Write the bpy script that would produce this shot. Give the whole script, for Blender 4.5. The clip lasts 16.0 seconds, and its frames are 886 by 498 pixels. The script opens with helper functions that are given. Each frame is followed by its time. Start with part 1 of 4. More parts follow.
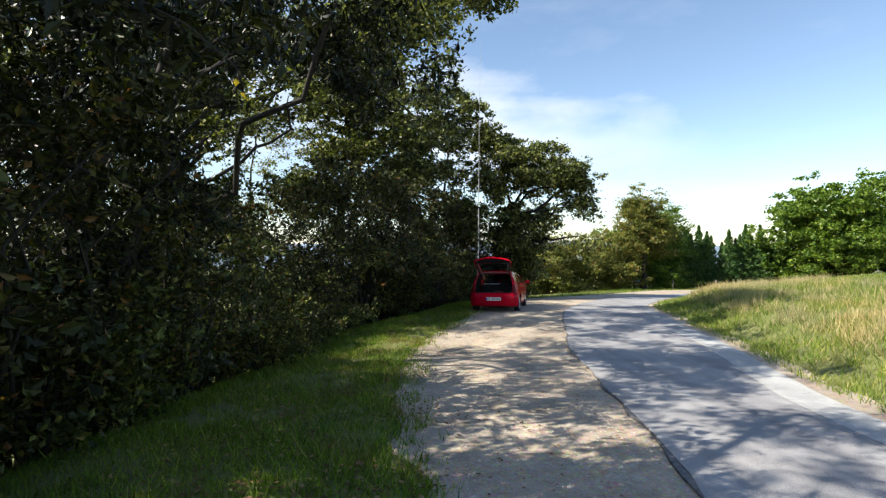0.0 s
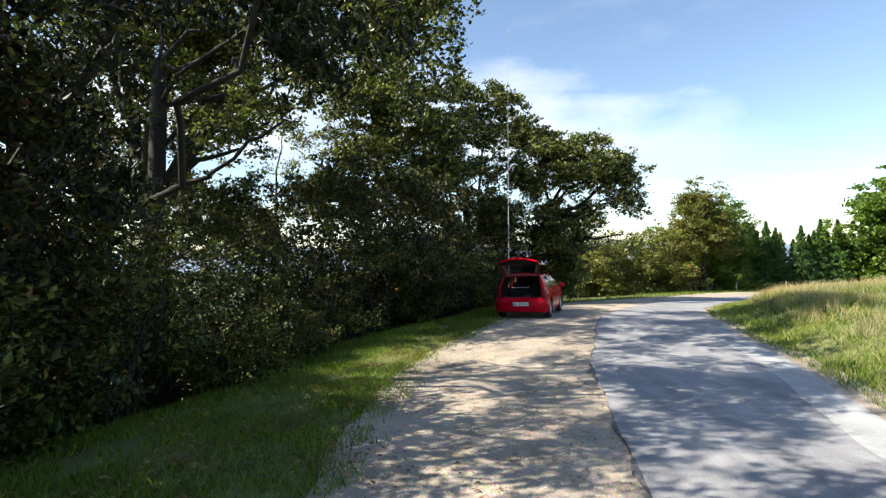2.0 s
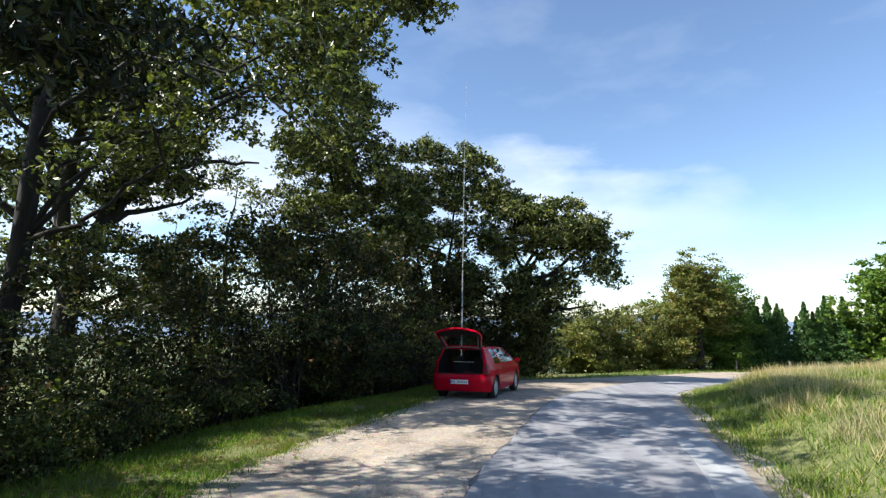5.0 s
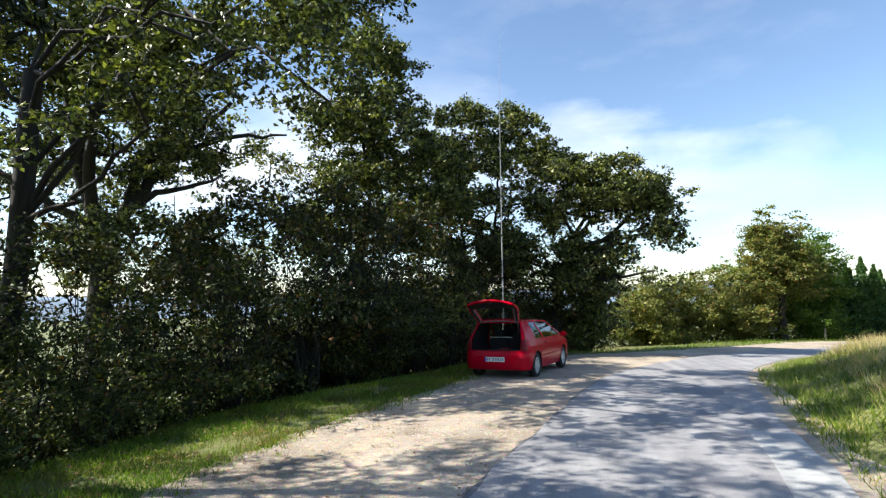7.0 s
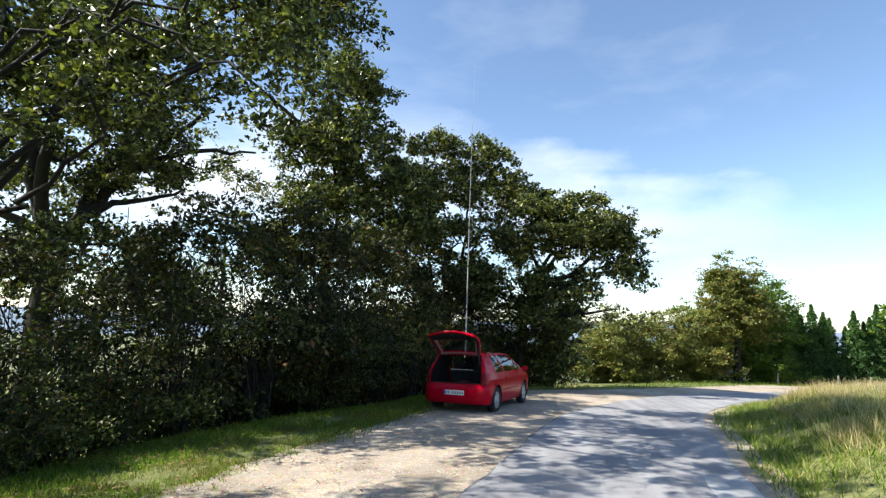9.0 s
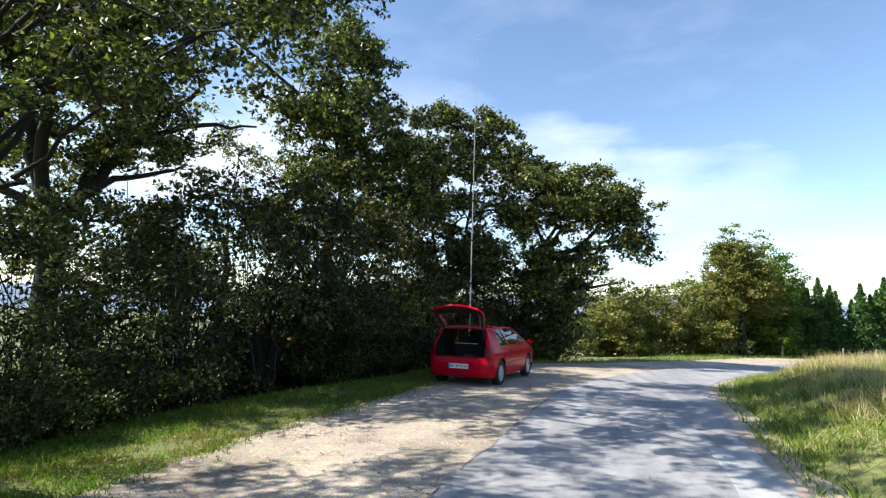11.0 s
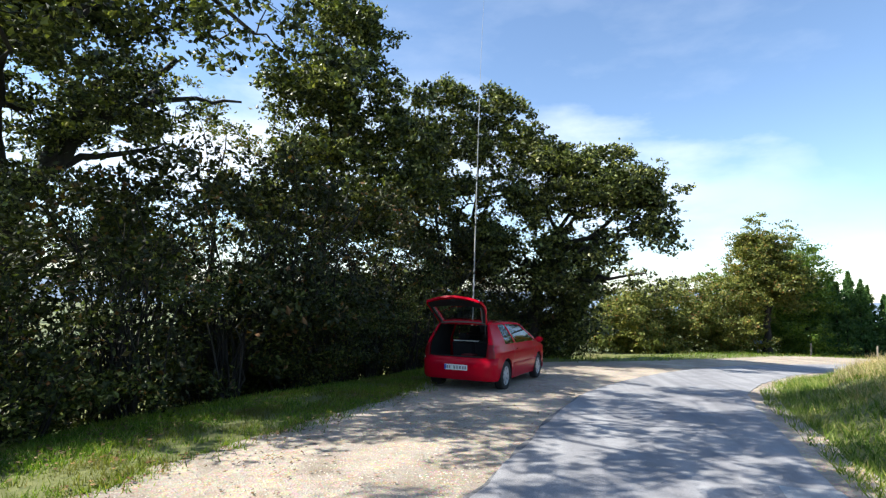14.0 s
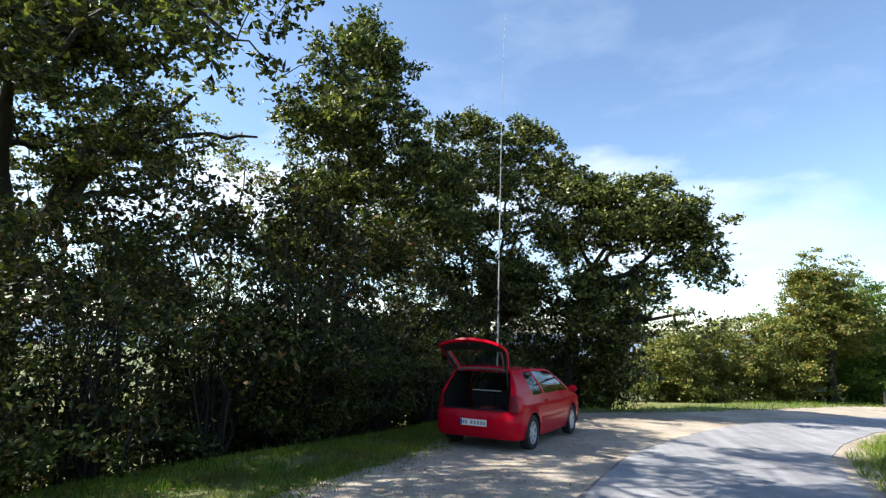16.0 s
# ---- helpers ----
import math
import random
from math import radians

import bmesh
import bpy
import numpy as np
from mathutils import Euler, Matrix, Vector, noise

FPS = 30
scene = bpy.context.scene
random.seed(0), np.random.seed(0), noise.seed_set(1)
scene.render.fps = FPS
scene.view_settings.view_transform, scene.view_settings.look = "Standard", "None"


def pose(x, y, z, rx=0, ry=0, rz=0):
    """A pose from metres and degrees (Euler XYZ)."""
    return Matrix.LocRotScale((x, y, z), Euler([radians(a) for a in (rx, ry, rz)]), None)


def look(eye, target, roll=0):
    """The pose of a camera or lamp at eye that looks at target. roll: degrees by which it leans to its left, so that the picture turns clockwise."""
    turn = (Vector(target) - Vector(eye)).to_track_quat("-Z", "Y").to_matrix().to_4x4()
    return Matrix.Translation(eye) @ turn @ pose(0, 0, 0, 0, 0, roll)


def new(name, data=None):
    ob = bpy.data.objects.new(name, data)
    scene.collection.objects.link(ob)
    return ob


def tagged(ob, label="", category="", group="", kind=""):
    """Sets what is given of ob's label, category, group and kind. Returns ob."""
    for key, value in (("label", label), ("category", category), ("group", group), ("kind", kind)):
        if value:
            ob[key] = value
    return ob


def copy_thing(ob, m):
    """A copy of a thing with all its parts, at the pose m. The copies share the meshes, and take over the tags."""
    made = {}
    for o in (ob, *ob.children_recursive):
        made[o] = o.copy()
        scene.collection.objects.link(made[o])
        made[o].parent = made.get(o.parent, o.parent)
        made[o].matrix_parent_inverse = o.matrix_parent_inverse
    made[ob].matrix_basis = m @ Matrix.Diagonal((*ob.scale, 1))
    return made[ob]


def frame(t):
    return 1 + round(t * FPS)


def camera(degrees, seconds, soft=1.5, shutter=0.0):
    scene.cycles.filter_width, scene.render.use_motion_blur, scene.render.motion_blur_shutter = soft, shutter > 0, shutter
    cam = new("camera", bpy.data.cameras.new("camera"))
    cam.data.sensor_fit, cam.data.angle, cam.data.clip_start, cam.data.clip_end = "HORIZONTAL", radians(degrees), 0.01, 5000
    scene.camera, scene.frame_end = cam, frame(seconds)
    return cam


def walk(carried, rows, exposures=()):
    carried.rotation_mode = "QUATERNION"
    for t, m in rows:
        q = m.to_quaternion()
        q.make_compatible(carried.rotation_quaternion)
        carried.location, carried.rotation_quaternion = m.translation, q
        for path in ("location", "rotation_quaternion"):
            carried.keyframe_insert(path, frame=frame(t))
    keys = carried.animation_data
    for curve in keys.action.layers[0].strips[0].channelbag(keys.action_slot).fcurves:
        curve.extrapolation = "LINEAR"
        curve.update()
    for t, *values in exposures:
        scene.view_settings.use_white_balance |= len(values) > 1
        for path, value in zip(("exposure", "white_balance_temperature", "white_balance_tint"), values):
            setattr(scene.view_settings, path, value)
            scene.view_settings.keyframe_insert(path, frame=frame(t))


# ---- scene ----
cam = camera(81.2, 16.0, 1.3)
METRES, EYE, TILT, LEAN, TURN = 10.2, 1.75, 0.0, 0.0, 0.0
ROWS = [
    (0.0, 0.0, 0.0, 0.0, 0.0, 0.0, -0.0),
    (0.5, 0.019, 0.0301, -0.0044, 3.95, 3.74, 0.2),
    (1.0, 0.0383, 0.0747, -0.0054, 4.84, 1.81, -1.76),
    (1.5, 0.0599, 0.1162, -0.0054, 1.82, 3.0, -0.63),
    (2.0, 0.1024, 0.1507, -0.0055, 5.94, 0.31, 0.72),
    (2.5, 0.1357, 0.1839, -0.0033, 2.35, 7.12, -1.65),
    (3.0, 0.177, 0.2159, -0.0005, 4.55, 12.95, -2.04),
    (3.5, 0.2094, 0.2354, 0.0006, 8.44, 14.34, 0.02),
    (4.0, 0.2426, 0.27, -0.0037, 5.16, 11.36, -1.13),
    (6.5, 0.3427, 0.4824, -0.0152, 12.15, 6.23, 0.59),
    (7.0, 0.3542, 0.5156, -0.0167, 13.64, 5.18, 0.89),
    (7.5, 0.3582, 0.5266, -0.0146, 12.37, 7.78, -0.95),
    (8.0, 0.3582, 0.5314, -0.0145, 9.99, 8.36, -2.23),
    (10.5, 0.3621, 0.5321, -0.0157, 10.1, 7.58, -1.25),
    (11.0, 0.36, 0.5457, -0.0181, 10.4, 5.66, -1.41),
    (11.5, 0.3533, 0.573, -0.019, 7.33, 5.03, -1.65),
    (12.0, 0.354, 0.6015, -0.0187, 9.85, 6.42, -0.86),
    (12.5, 0.3618, 0.6288, -0.0195, 12.05, 6.45, -2.7),
    (13.0, 0.3598, 0.6584, -0.0227, 10.29, 7.36, -3.12),
    (13.5, 0.3553, 0.6901, -0.0197, 9.04, 5.97, -2.23),
    (14.0, 0.3608, 0.7262, -0.0242, 11.68, 4.96, -1.65),
    (14.5, 0.3651, 0.7532, -0.0216, 10.48, 5.33, -2.83),
    (15.0, 0.3589, 0.7908, -0.0223, 8.74, 6.44, -2.77),
    (15.5, 0.3609, 0.8236, -0.0251, 12.43, 8.67, -1.45),
    (16.0, 0.3698, 0.8609, -0.0246, 15.51, 9.51, -1.62),
]
walk(cam, [(t, pose(0, 0, EYE, TILT, LEAN, TURN) @ pose(METRES * x, METRES * y, METRES * z, 90 + pitch, roll, yaw)) for t, x, y, z, yaw, pitch, roll in ROWS],
     [(0.0, 1.08, 6650, 9), (2.2, 1.18, 6600, 9), (2.9, 0.88, 5950, 10), (4.2, 0.96, 6000, 10), (7.0, 1.17, 6350, 9), (14.5, 1.2, 6150, 9), (16.0, 1.27, 6250, 9)])


# ---- light ----
SUN_FROM = Vector((-0.95, -0.28, 0.0)).normalized()
SUN_UP = radians(43)
world = bpy.data.worlds.new("sky")
scene.world = world
world.use_nodes = True
wn, wl = world.node_tree.nodes, world.node_tree.links
wn.clear()
sky = wn.new("ShaderNodeTexSky")
sky.sky_type, sky.sun_disc = "NISHITA", False
sky.sun_elevation = SUN_UP
sky.sun_rotation = math.atan2(SUN_FROM.x, SUN_FROM.y)
sky.air_density, sky.dust_density, sky.ozone_density = 1.0, 0.4, 1.6
tc = wn.new("ShaderNodeTexCoord")
sep = wn.new("ShaderNodeSeparateXYZ")
wl.new(tc.outputs["Generated"], sep.inputs[0])


def sky_math(op, a, b=0.0, clamp=False):
    k = wn.new("ShaderNodeMath")
    k.operation, k.use_clamp = op, clamp
    for i, v in enumerate((a, b)):
        if isinstance(v, (int, float)):
            k.inputs[i].default_value = v
        else:
            wl.new(v, k.inputs[i])
    return k.outputs[0]


def by_bearing(stops):
    """A value that changes with the compass bearing: (degrees to the right of the y axis, value)."""
    r = wn.new("ShaderNodeValToRGB")
    r.color_ramp.interpolation = "EASE"
    e = r.color_ramp.elements
    while len(e) < len(stops):
        e.new(0.5)
    for k, (deg, v) in zip(e, stops):
        k.position, k.color = (deg + 180) / 360, (v, v, v, 1)
    wl.new(bearing, r.inputs[0])
    return r.outputs[0]


# a low bank of white cloud, higher and thinner towards the trees
bearing = sky_math("ADD", sky_math("DIVIDE", sky_math("ARCTAN2", sep.outputs["X"], sep.outputs["Y"]), 2 * math.pi), 0.5)
mapn = wn.new("ShaderNodeMapping")
mapn.inputs["Scale"].default_value = (1.0, 1.0, 2.6)
wl.new(tc.outputs["Generated"], mapn.inputs[0])
cn = wn.new("ShaderNodeTexNoise")
cn.inputs["Scale"].default_value, cn.inputs["Detail"].default_value, cn.inputs["Roughness"].default_value = 4.2, 6.0, 0.56
wl.new(mapn.outputs[0], cn.inputs["Vector"])
ragged = sky_math("MULTIPLY", sky_math("SUBTRACT", cn.outputs[0], 0.5), 0.26)
crest = by_bearing([(-150, 0.16), (-60, 0.26), (-30, 0.36), (-14, 0.44), (0, 0.35), (10, 0.29), (20, 0.25), (30, 0.17), (50, 0.07), (150, 0.14)])
body = by_bearing([(-150, 0.6), (-60, 0.9), (-32, 0.9), (-18, 0.36), (-4, 0.5), (8, 0.95), (20, 0.9), (30, 0.5), (50, 0.3), (150, 0.6)])
under = sky_math("MULTIPLY", sky_math("SUBTRACT", crest, sky_math("ADD", sep.outputs["Z"], ragged)), 8.0, True)
above = sky_math("ADD", sky_math("MULTIPLY", sky_math("SUBTRACT", sky_math("ADD", sep.outputs["Z"], ragged), 0.11), 8.0, True), 0.03, True)
wisp = wn.new("ShaderNodeMapRange")
wisp.inputs["From Min"].default_value, wisp.inputs["From Max"].default_value, wisp.inputs["To Max"].default_value = 0.52, 0.80, 0.14
wl.new(cn.outputs[0], wisp.inputs["Value"])
cover = sky_math("ADD", sky_math("MULTIPLY", sky_math("MULTIPLY", under, above), body), wisp.outputs[0], True)
cm = wn.new("ShaderNodeMix")
cm.data_type = "RGBA"
cm.inputs["B"].default_value = (5.9, 6.1, 6.4, 1)
wl.new(cover, cm.inputs["Factor"])
wl.new(sky.outputs[0], cm.inputs["A"])
bg = wn.new("ShaderNodeBackground")
bg.inputs["Strength"].default_value = 0.104
wl.new(cm.outputs["Result"], bg.inputs[0])
wo = wn.new("ShaderNodeOutputWorld")
wl.new(bg.outputs[0], wo.inputs[0])

sun = new("sun", bpy.data.lights.new("sun", "SUN"))
sun.data.energy, sun.data.angle, sun.data.color = 5.0, radians(0.55), (1.0, 0.94, 0.84)
sun_dir = Vector((SUN_FROM.x * math.cos(SUN_UP), SUN_FROM.y * math.cos(SUN_UP), math.sin(SUN_UP)))
sun.matrix_world = look(sun_dir * 60, (0, 0, 0))


# ---- materials ----
def material(name, rough=0.7, metal=0.0):
    m = bpy.data.materials.new(name)
    m.use_nodes = True
    b = m.node_tree.nodes["Principled BSDF"]
    b.inputs["Roughness"].default_value, b.inputs["Metallic"].default_value = rough, metal
    return m, m.node_tree.nodes, m.node_tree.links, b


def noise_tex(n, l, scale, detail=4.0, coord="Object", stretch=None, rough=0.55):
    c = n.new("ShaderNodeTexCoord")
    t = n.new("ShaderNodeTexNoise")
    t.inputs["Scale"].default_value, t.inputs["Detail"].default_value, t.inputs["Roughness"].default_value = scale, detail, rough
    if stretch:
        mp = n.new("ShaderNodeMapping")
        mp.inputs["Scale"].default_value = stretch
        l.new(c.outputs[coord], mp.inputs[0])
        l.new(mp.outputs[0], t.inputs["Vector"])
    else:
        l.new(c.outputs[coord], t.inputs["Vector"])
    return t.outputs[0]


def ramp(n, l, fac, stops):
    r = n.new("ShaderNodeValToRGB")
    e = r.color_ramp.elements
    while len(e) < len(stops):
        e.new(0.5)
    for k, (p, c) in zip(e, stops):
        k.position, k.color = p, (*c, 1)
    l.new(fac, r.inputs[0])
    return r.outputs[0]


def mix(n, l, fac, a, b, kind="MIX"):
    m = n.new("ShaderNodeMix")
    m.data_type, m.blend_type = "RGBA", kind
    for key, v in (("Factor", fac), ("A", a), ("B", b)):
        sock = [i for i in m.inputs if i.name == key and i.enabled][0]
        if isinstance(v, (int, float)):
            sock.default_value = v
        elif isinstance(v, tuple):
            sock.default_value = (*v, 1)
        else:
            l.new(v, sock)
    return [o for o in m.outputs if o.enabled][0]


def bump(n, l, b, height, strength=0.4, distance=0.02):
    k = n.new("ShaderNodeBump")
    k.inputs["Strength"].default_value, k.inputs["Distance"].default_value = strength, distance
    l.new(height, k.inputs["Height"])
    l.new(k.outputs[0], b.inputs["Normal"])


def plain(name, colour, rough=0.5, metal=0.0, vary=0.12, scale=12.0):
    m, n, l, b = material(name, rough, metal)
    dark = tuple(c * (1 - vary) for c in colour)
    light = tuple(min(1, c * (1 + vary)) for c in colour)
    l.new(ramp(n, l, noise_tex(n, l, scale), [(0.3, dark), (0.7, light)]), b.inputs["Base Color"])
    return m


def leaf_material(name, stops, through_light=0.24, rough=0.42, patch=None, gloss=0.3):
    """Leaves: every leaf its own shade, light passing through the blade."""
    m, n, l, b = material(name, rough)
    g = n.new("ShaderNodeNewGeometry")
    col = ramp(n, l, g.outputs["Random Per Island"], stops)
    big = noise_tex(n, l, 0.55, 3.0)
    col = mix(n, l, ramp(n, l, big, [(0.35, (0, 0, 0)), (0.7, (1, 1, 1))]), col, mix(n, l, 1.0, col, (1.35, 1.18, 0.8), "MULTIPLY"))
    if patch:
        spread_ = noise_tex(n, l, 1.1, 5.0, rough=0.65)
        col = mix(n, l, ramp(n, l, spread_, [(0.50, (0, 0, 0)), (0.66, (0.85, 0.85, 0.85))]), col, patch)
        col = mix(n, l, ramp(n, l, spread_, [(0.30, (0.7, 0.7, 0.7)), (0.44, (0, 0, 0))]), col, mix(n, l, 1.0, col, (0.45, 0.55, 0.5), "MULTIPLY"))
    l.new(col, b.inputs["Base Color"])
    b.inputs["Specular IOR Level"].default_value = gloss
    tr = n.new("ShaderNodeBsdfTranslucent")
    l.new(mix(n, l, 1.0, col, (1.4, 1.6, 0.7), "MULTIPLY"), tr.inputs["Color"])
    ms = n.new("ShaderNodeMixShader")
    ms.inputs[0].default_value = through_light
    l.new(b.outputs[0], ms.inputs[1])
    l.new(tr.outputs[0], ms.inputs[2])
    l.new(ms.outputs[0], n["Material Output"].inputs["Surface"])
    return m


OAK = leaf_material("oak leaves", [(0.0, (0.010, 0.015, 0.004)), (0.4, (0.036, 0.049, 0.014)), (0.7, (0.105, 0.130, 0.036)), (0.93, (0.24, 0.27, 0.085)), (1.0, (0.27, 0.26, 0.085))], 0.2, 0.4, None, 0.38)
# Narrow drooping leaves; the deep crown shade is put into their colour.
SHADED_LEAF = leaf_material("glossy drooping leaves darkened for shade", [(0.0, (0.004, 0.006, 0.002)), (0.6, (0.010, 0.016, 0.005)), (0.92, (0.036, 0.048, 0.014)), (1.0, (0.13, 0.12, 0.04))], 0.1, 0.4, None, 0.22)
SHRUB = leaf_material("shrub leaves", [(0.0, (0.014, 0.021, 0.005)), (0.6, (0.046, 0.062, 0.013)), (0.92, (0.15, 0.175, 0.042)), (1.0, (0.16, 0.07, 0.03))], 0.22, 0.5)
# Shrub leaves again, darkened to stand in for the shade under the trees.
SHADED_SHRUB = leaf_material("thicket leaves darkened for shade", [(0.0, (0.009, 0.013, 0.003)), (0.6, (0.026, 0.034, 0.008)), (0.9, (0.075, 0.085, 0.022)), (1.0, (0.13, 0.06, 0.025))], 0.16, 0.55)
FAR_GREEN = leaf_material("far green leaves", [(0.0, (0.030, 0.072, 0.010)), (0.5, (0.080, 0.145, 0.020)), (1.0, (0.16, 0.22, 0.040))], 0.32)
FAR_WARM = leaf_material("autumn tinged leaves", [(0.0, (0.045, 0.062, 0.016)), (0.5, (0.115, 0.138, 0.032)), (0.9, (0.20, 0.21, 0.058)), (1.0, (0.27, 0.14, 0.05))], 0.24, 0.5)
NEEDLE = leaf_material("spruce needles", [(0.0, (0.022, 0.065, 0.022)), (0.6, (0.058, 0.125, 0.038)), (1.0, (0.11, 0.185, 0.052))], 0.22)
GRASS = leaf_material("grass blades", [(0.0, (0.055, 0.115, 0.014)), (0.55, (0.13, 0.200, 0.032)), (0.88, (0.22, 0.27, 0.068)), (1.0, (0.42, 0.36, 0.19))], 0.28, 0.5, (0.27, 0.255, 0.12), 0.2)
VERGE = leaf_material("verge grass blades", [(0.0, (0.048, 0.102, 0.011)), (0.55, (0.12, 0.205, 0.022)), (0.92, (0.215, 0.29, 0.045)), (1.0, (0.34, 0.27, 0.12))], 0.38, 0.5, (0.14, 0.115, 0.04), 0.2)
STRAW = leaf_material("dry grass stalks", [(0.0, (0.23, 0.195, 0.11)), (0.6, (0.37, 0.32, 0.205)), (1.0, (0.49, 0.43, 0.30))], 0.3, 0.6)
LITTER = leaf_material("fallen leaves", [(0.0, (0.07, 0.04, 0.02)), (0.6, (0.15, 0.085, 0.045)), (1.0, (0.32, 0.22, 0.12))], 0.1, 0.7)


def bark_material():
    m, n, l, b = material("bark", 0.9)
    f = noise_tex(n, l, 9.0, 6.0, "Object", (1, 1, 0.18))
    moss = noise_tex(n, l, 1.7, 3.0)
    col = ramp(n, l, f, [(0.3, (0.010, 0.008, 0.006)), (0.7, (0.034, 0.027, 0.021))])
    l.new(mix(n, l, ramp(n, l, moss, [(0.52, (0, 0, 0)), (0.72, (0.6, 0.6, 0.6))]), col, (0.026, 0.030, 0.012)), b.inputs["Base Color"])
    bump(n, l, b, f, 0.8, 0.03)
    return m


def ground_material():
    m, n, l, b = material("meadow soil", 0.95)
    f = noise_tex(n, l, 0.35, 6.0)
    g = noise_tex(n, l, 14.0, 5.0)
    far = noise_tex(n, l, 0.012, 4.0)
    c1 = ramp(n, l, f, [(0.3, (0.085, 0.105, 0.028)), (0.55, (0.14, 0.165, 0.042)), (0.75, (0.21, 0.185, 0.075))])
    c2 = mix(n, l, 0.55, c1, ramp(n, l, g, [(0.25, (0.05, 0.06, 0.018)), (0.75, (0.22, 0.21, 0.075))]))
    c3 = mix(n, l, ramp(n, l, far, [(0.45, (0, 0, 0)), (0.55, (0.6, 0.6, 0.6))]), c2, (0.05, 0.075, 0.03))
    l.new(c3, b.inputs["Base Color"])
    bump(n, l, b, g, 0.6, 0.03)
    return m


def gravel_material():
    m, n, l, b = material("packed pale gravel", 0.95)
    v = n.new("ShaderNodeTexVoronoi")
    v.inputs["Scale"].default_value = 42.0
    c = n.new("ShaderNodeTexCoord")
    l.new(c.outputs["Object"], v.inputs["Vector"])
    big = noise_tex(n, l, 0.5, 5.0)
    mid = noise_tex(n, l, 4.0, 5.0)
    fine = noise_tex(n, l, 60.0, 3.0)
    base = ramp(n, l, big, [(0.3, (0.245, 0.195, 0.137)), (0.5, (0.40, 0.325, 0.238)), (0.7, (0.51, 0.42, 0.32))])
    v2 = n.new("ShaderNodeTexVoronoi")
    v2.inputs["Scale"].default_value = 15.0
    l.new(c.outputs["Object"], v2.inputs["Vector"])
    tone = ramp(n, l, v2.outputs["Color"], [(0.2, (0.22, 0.21, 0.2)), (0.8, (0.78, 0.78, 0.78))])
    stones = mix(n, l, 0.28, mix(n, l, 0.4, base, v.outputs["Color"], "SOFT_LIGHT"), tone, "SOFT_LIGHT")
    grey = mix(n, l, ramp(n, l, mid, [(0.4, (0, 0, 0)), (0.65, (0.7, 0.7, 0.7))]), stones, (0.30, 0.265, 0.225))
    dirt = noise_tex(n, l, 1.6, 7.0, rough=0.72)
    grey = mix(n, l, ramp(n, l, dirt, [(0.52, (0, 0, 0)), (0.66, (0.75, 0.75, 0.75))]), grey, (0.19, 0.15, 0.11))
    l.new(mix(n, l, 0.35, grey, ramp(n, l, fine, [(0.3, (0.2, 0.2, 0.2)), (0.7, (0.8, 0.8, 0.8))]), "SOFT_LIGHT"), b.inputs["Base Color"])
    bump(n, l, b, v.outputs["Distance"], 0.6, 0.012)
    return m


def asphalt_material(name, a, c):
    m, n, l, b = material(name, 0.85)
    fine = noise_tex(n, l, 90.0, 3.0)
    big = noise_tex(n, l, 0.6, 5.0)
    worn = noise_tex(n, l, 3.0, 6.0)
    v = n.new("ShaderNodeTexVoronoi")
    v.inputs["Scale"].default_value = 70.0
    co = n.new("ShaderNodeTexCoord")
    l.new(co.outputs["Object"], v.inputs["Vector"])
    col = ramp(n, l, big, [(0.3, a), (0.7, c)])
    col = mix(n, l, ramp(n, l, worn, [(0.5, (0, 0, 0)), (0.7, (0.5, 0.5, 0.5))]), col, tuple(1.25 * k for k in c))
    col = mix(n, l, 0.5, col, ramp(n, l, fine, [(0.3, (0.15, 0.15, 0.15)), (0.7, (0.85, 0.85, 0.85))]), "SOFT_LIGHT")
    tracks = noise_tex(n, l, 1.0, 4.0, "Object", (3.2, 0.16, 1))
    col = mix(n, l, 0.55, col, ramp(n, l, tracks, [(0.3, (0.25, 0.25, 0.26)), (0.7, (0.75, 0.75, 0.74))]), "SOFT_LIGHT")
    spots = noise_tex(n, l, 7.0, 6.0, rough=0.7)
    col = mix(n, l, ramp(n, l, spots, [(0.60, (0, 0, 0)), (0.72, (0.45, 0.45, 0.45))]), col, tuple(0.5 * k for k in a))
    l.new(col, b.inputs["Base Color"])
    bump(n, l, b, v.outputs["Distance"], 0.5, 0.006)
    return m


BARK = bark_material()
SOIL = ground_material()
GRAVEL = gravel_material()
ASPHALT = asphalt_material("worn grey asphalt", (0.20, 0.196, 0.203), (0.29, 0.284, 0.284))
STRIP = asphalt_material("paler concrete strip", (0.31, 0.31, 0.305), (0.38, 0.38, 0.37))

# ---- ground plan ----
ROAD_L = [(1.0, -12), (1.3, -6), (1.75, 2), (1.93, 3.84), (2.26, 6.5), (2.67, 10.7), (3.15, 13.1), (3.75, 16), (4.45, 18.7), (5.5, 21.3), (7.3, 25), (10.2, 29.5), (14.5, 34), (21, 38.5), (31, 42), (60, 46)]
ROAD_R = [(4.1, -12), (4.2, -6), (4.6, 2), (4.82, 5.66), (5.25, 7.7), (6.15, 11), (6.54, 13.5), (7.1, 16.4), (7.66, 19), (8.2, 20.7), (9.9, 24), (12.8, 28.3), (17, 32.3), (23, 36), (32, 38.8), (60, 42.5)]
GRASS_EDGE = [(-0.4, -12), (-0.35, -4), (-0.2, 3), (-0.4, 5), (-0.65, 7), (-0.75, 10), (-0.65, 11.5), (-0.25, 13.4), (0.2, 15), (0.8, 17), (1.0, 20), (1.9, 24), (3.6, 27.4), (6.5, 30), (10, 34.2), (14, 39.5), (19, 45), (26, 47), (60, 50)]
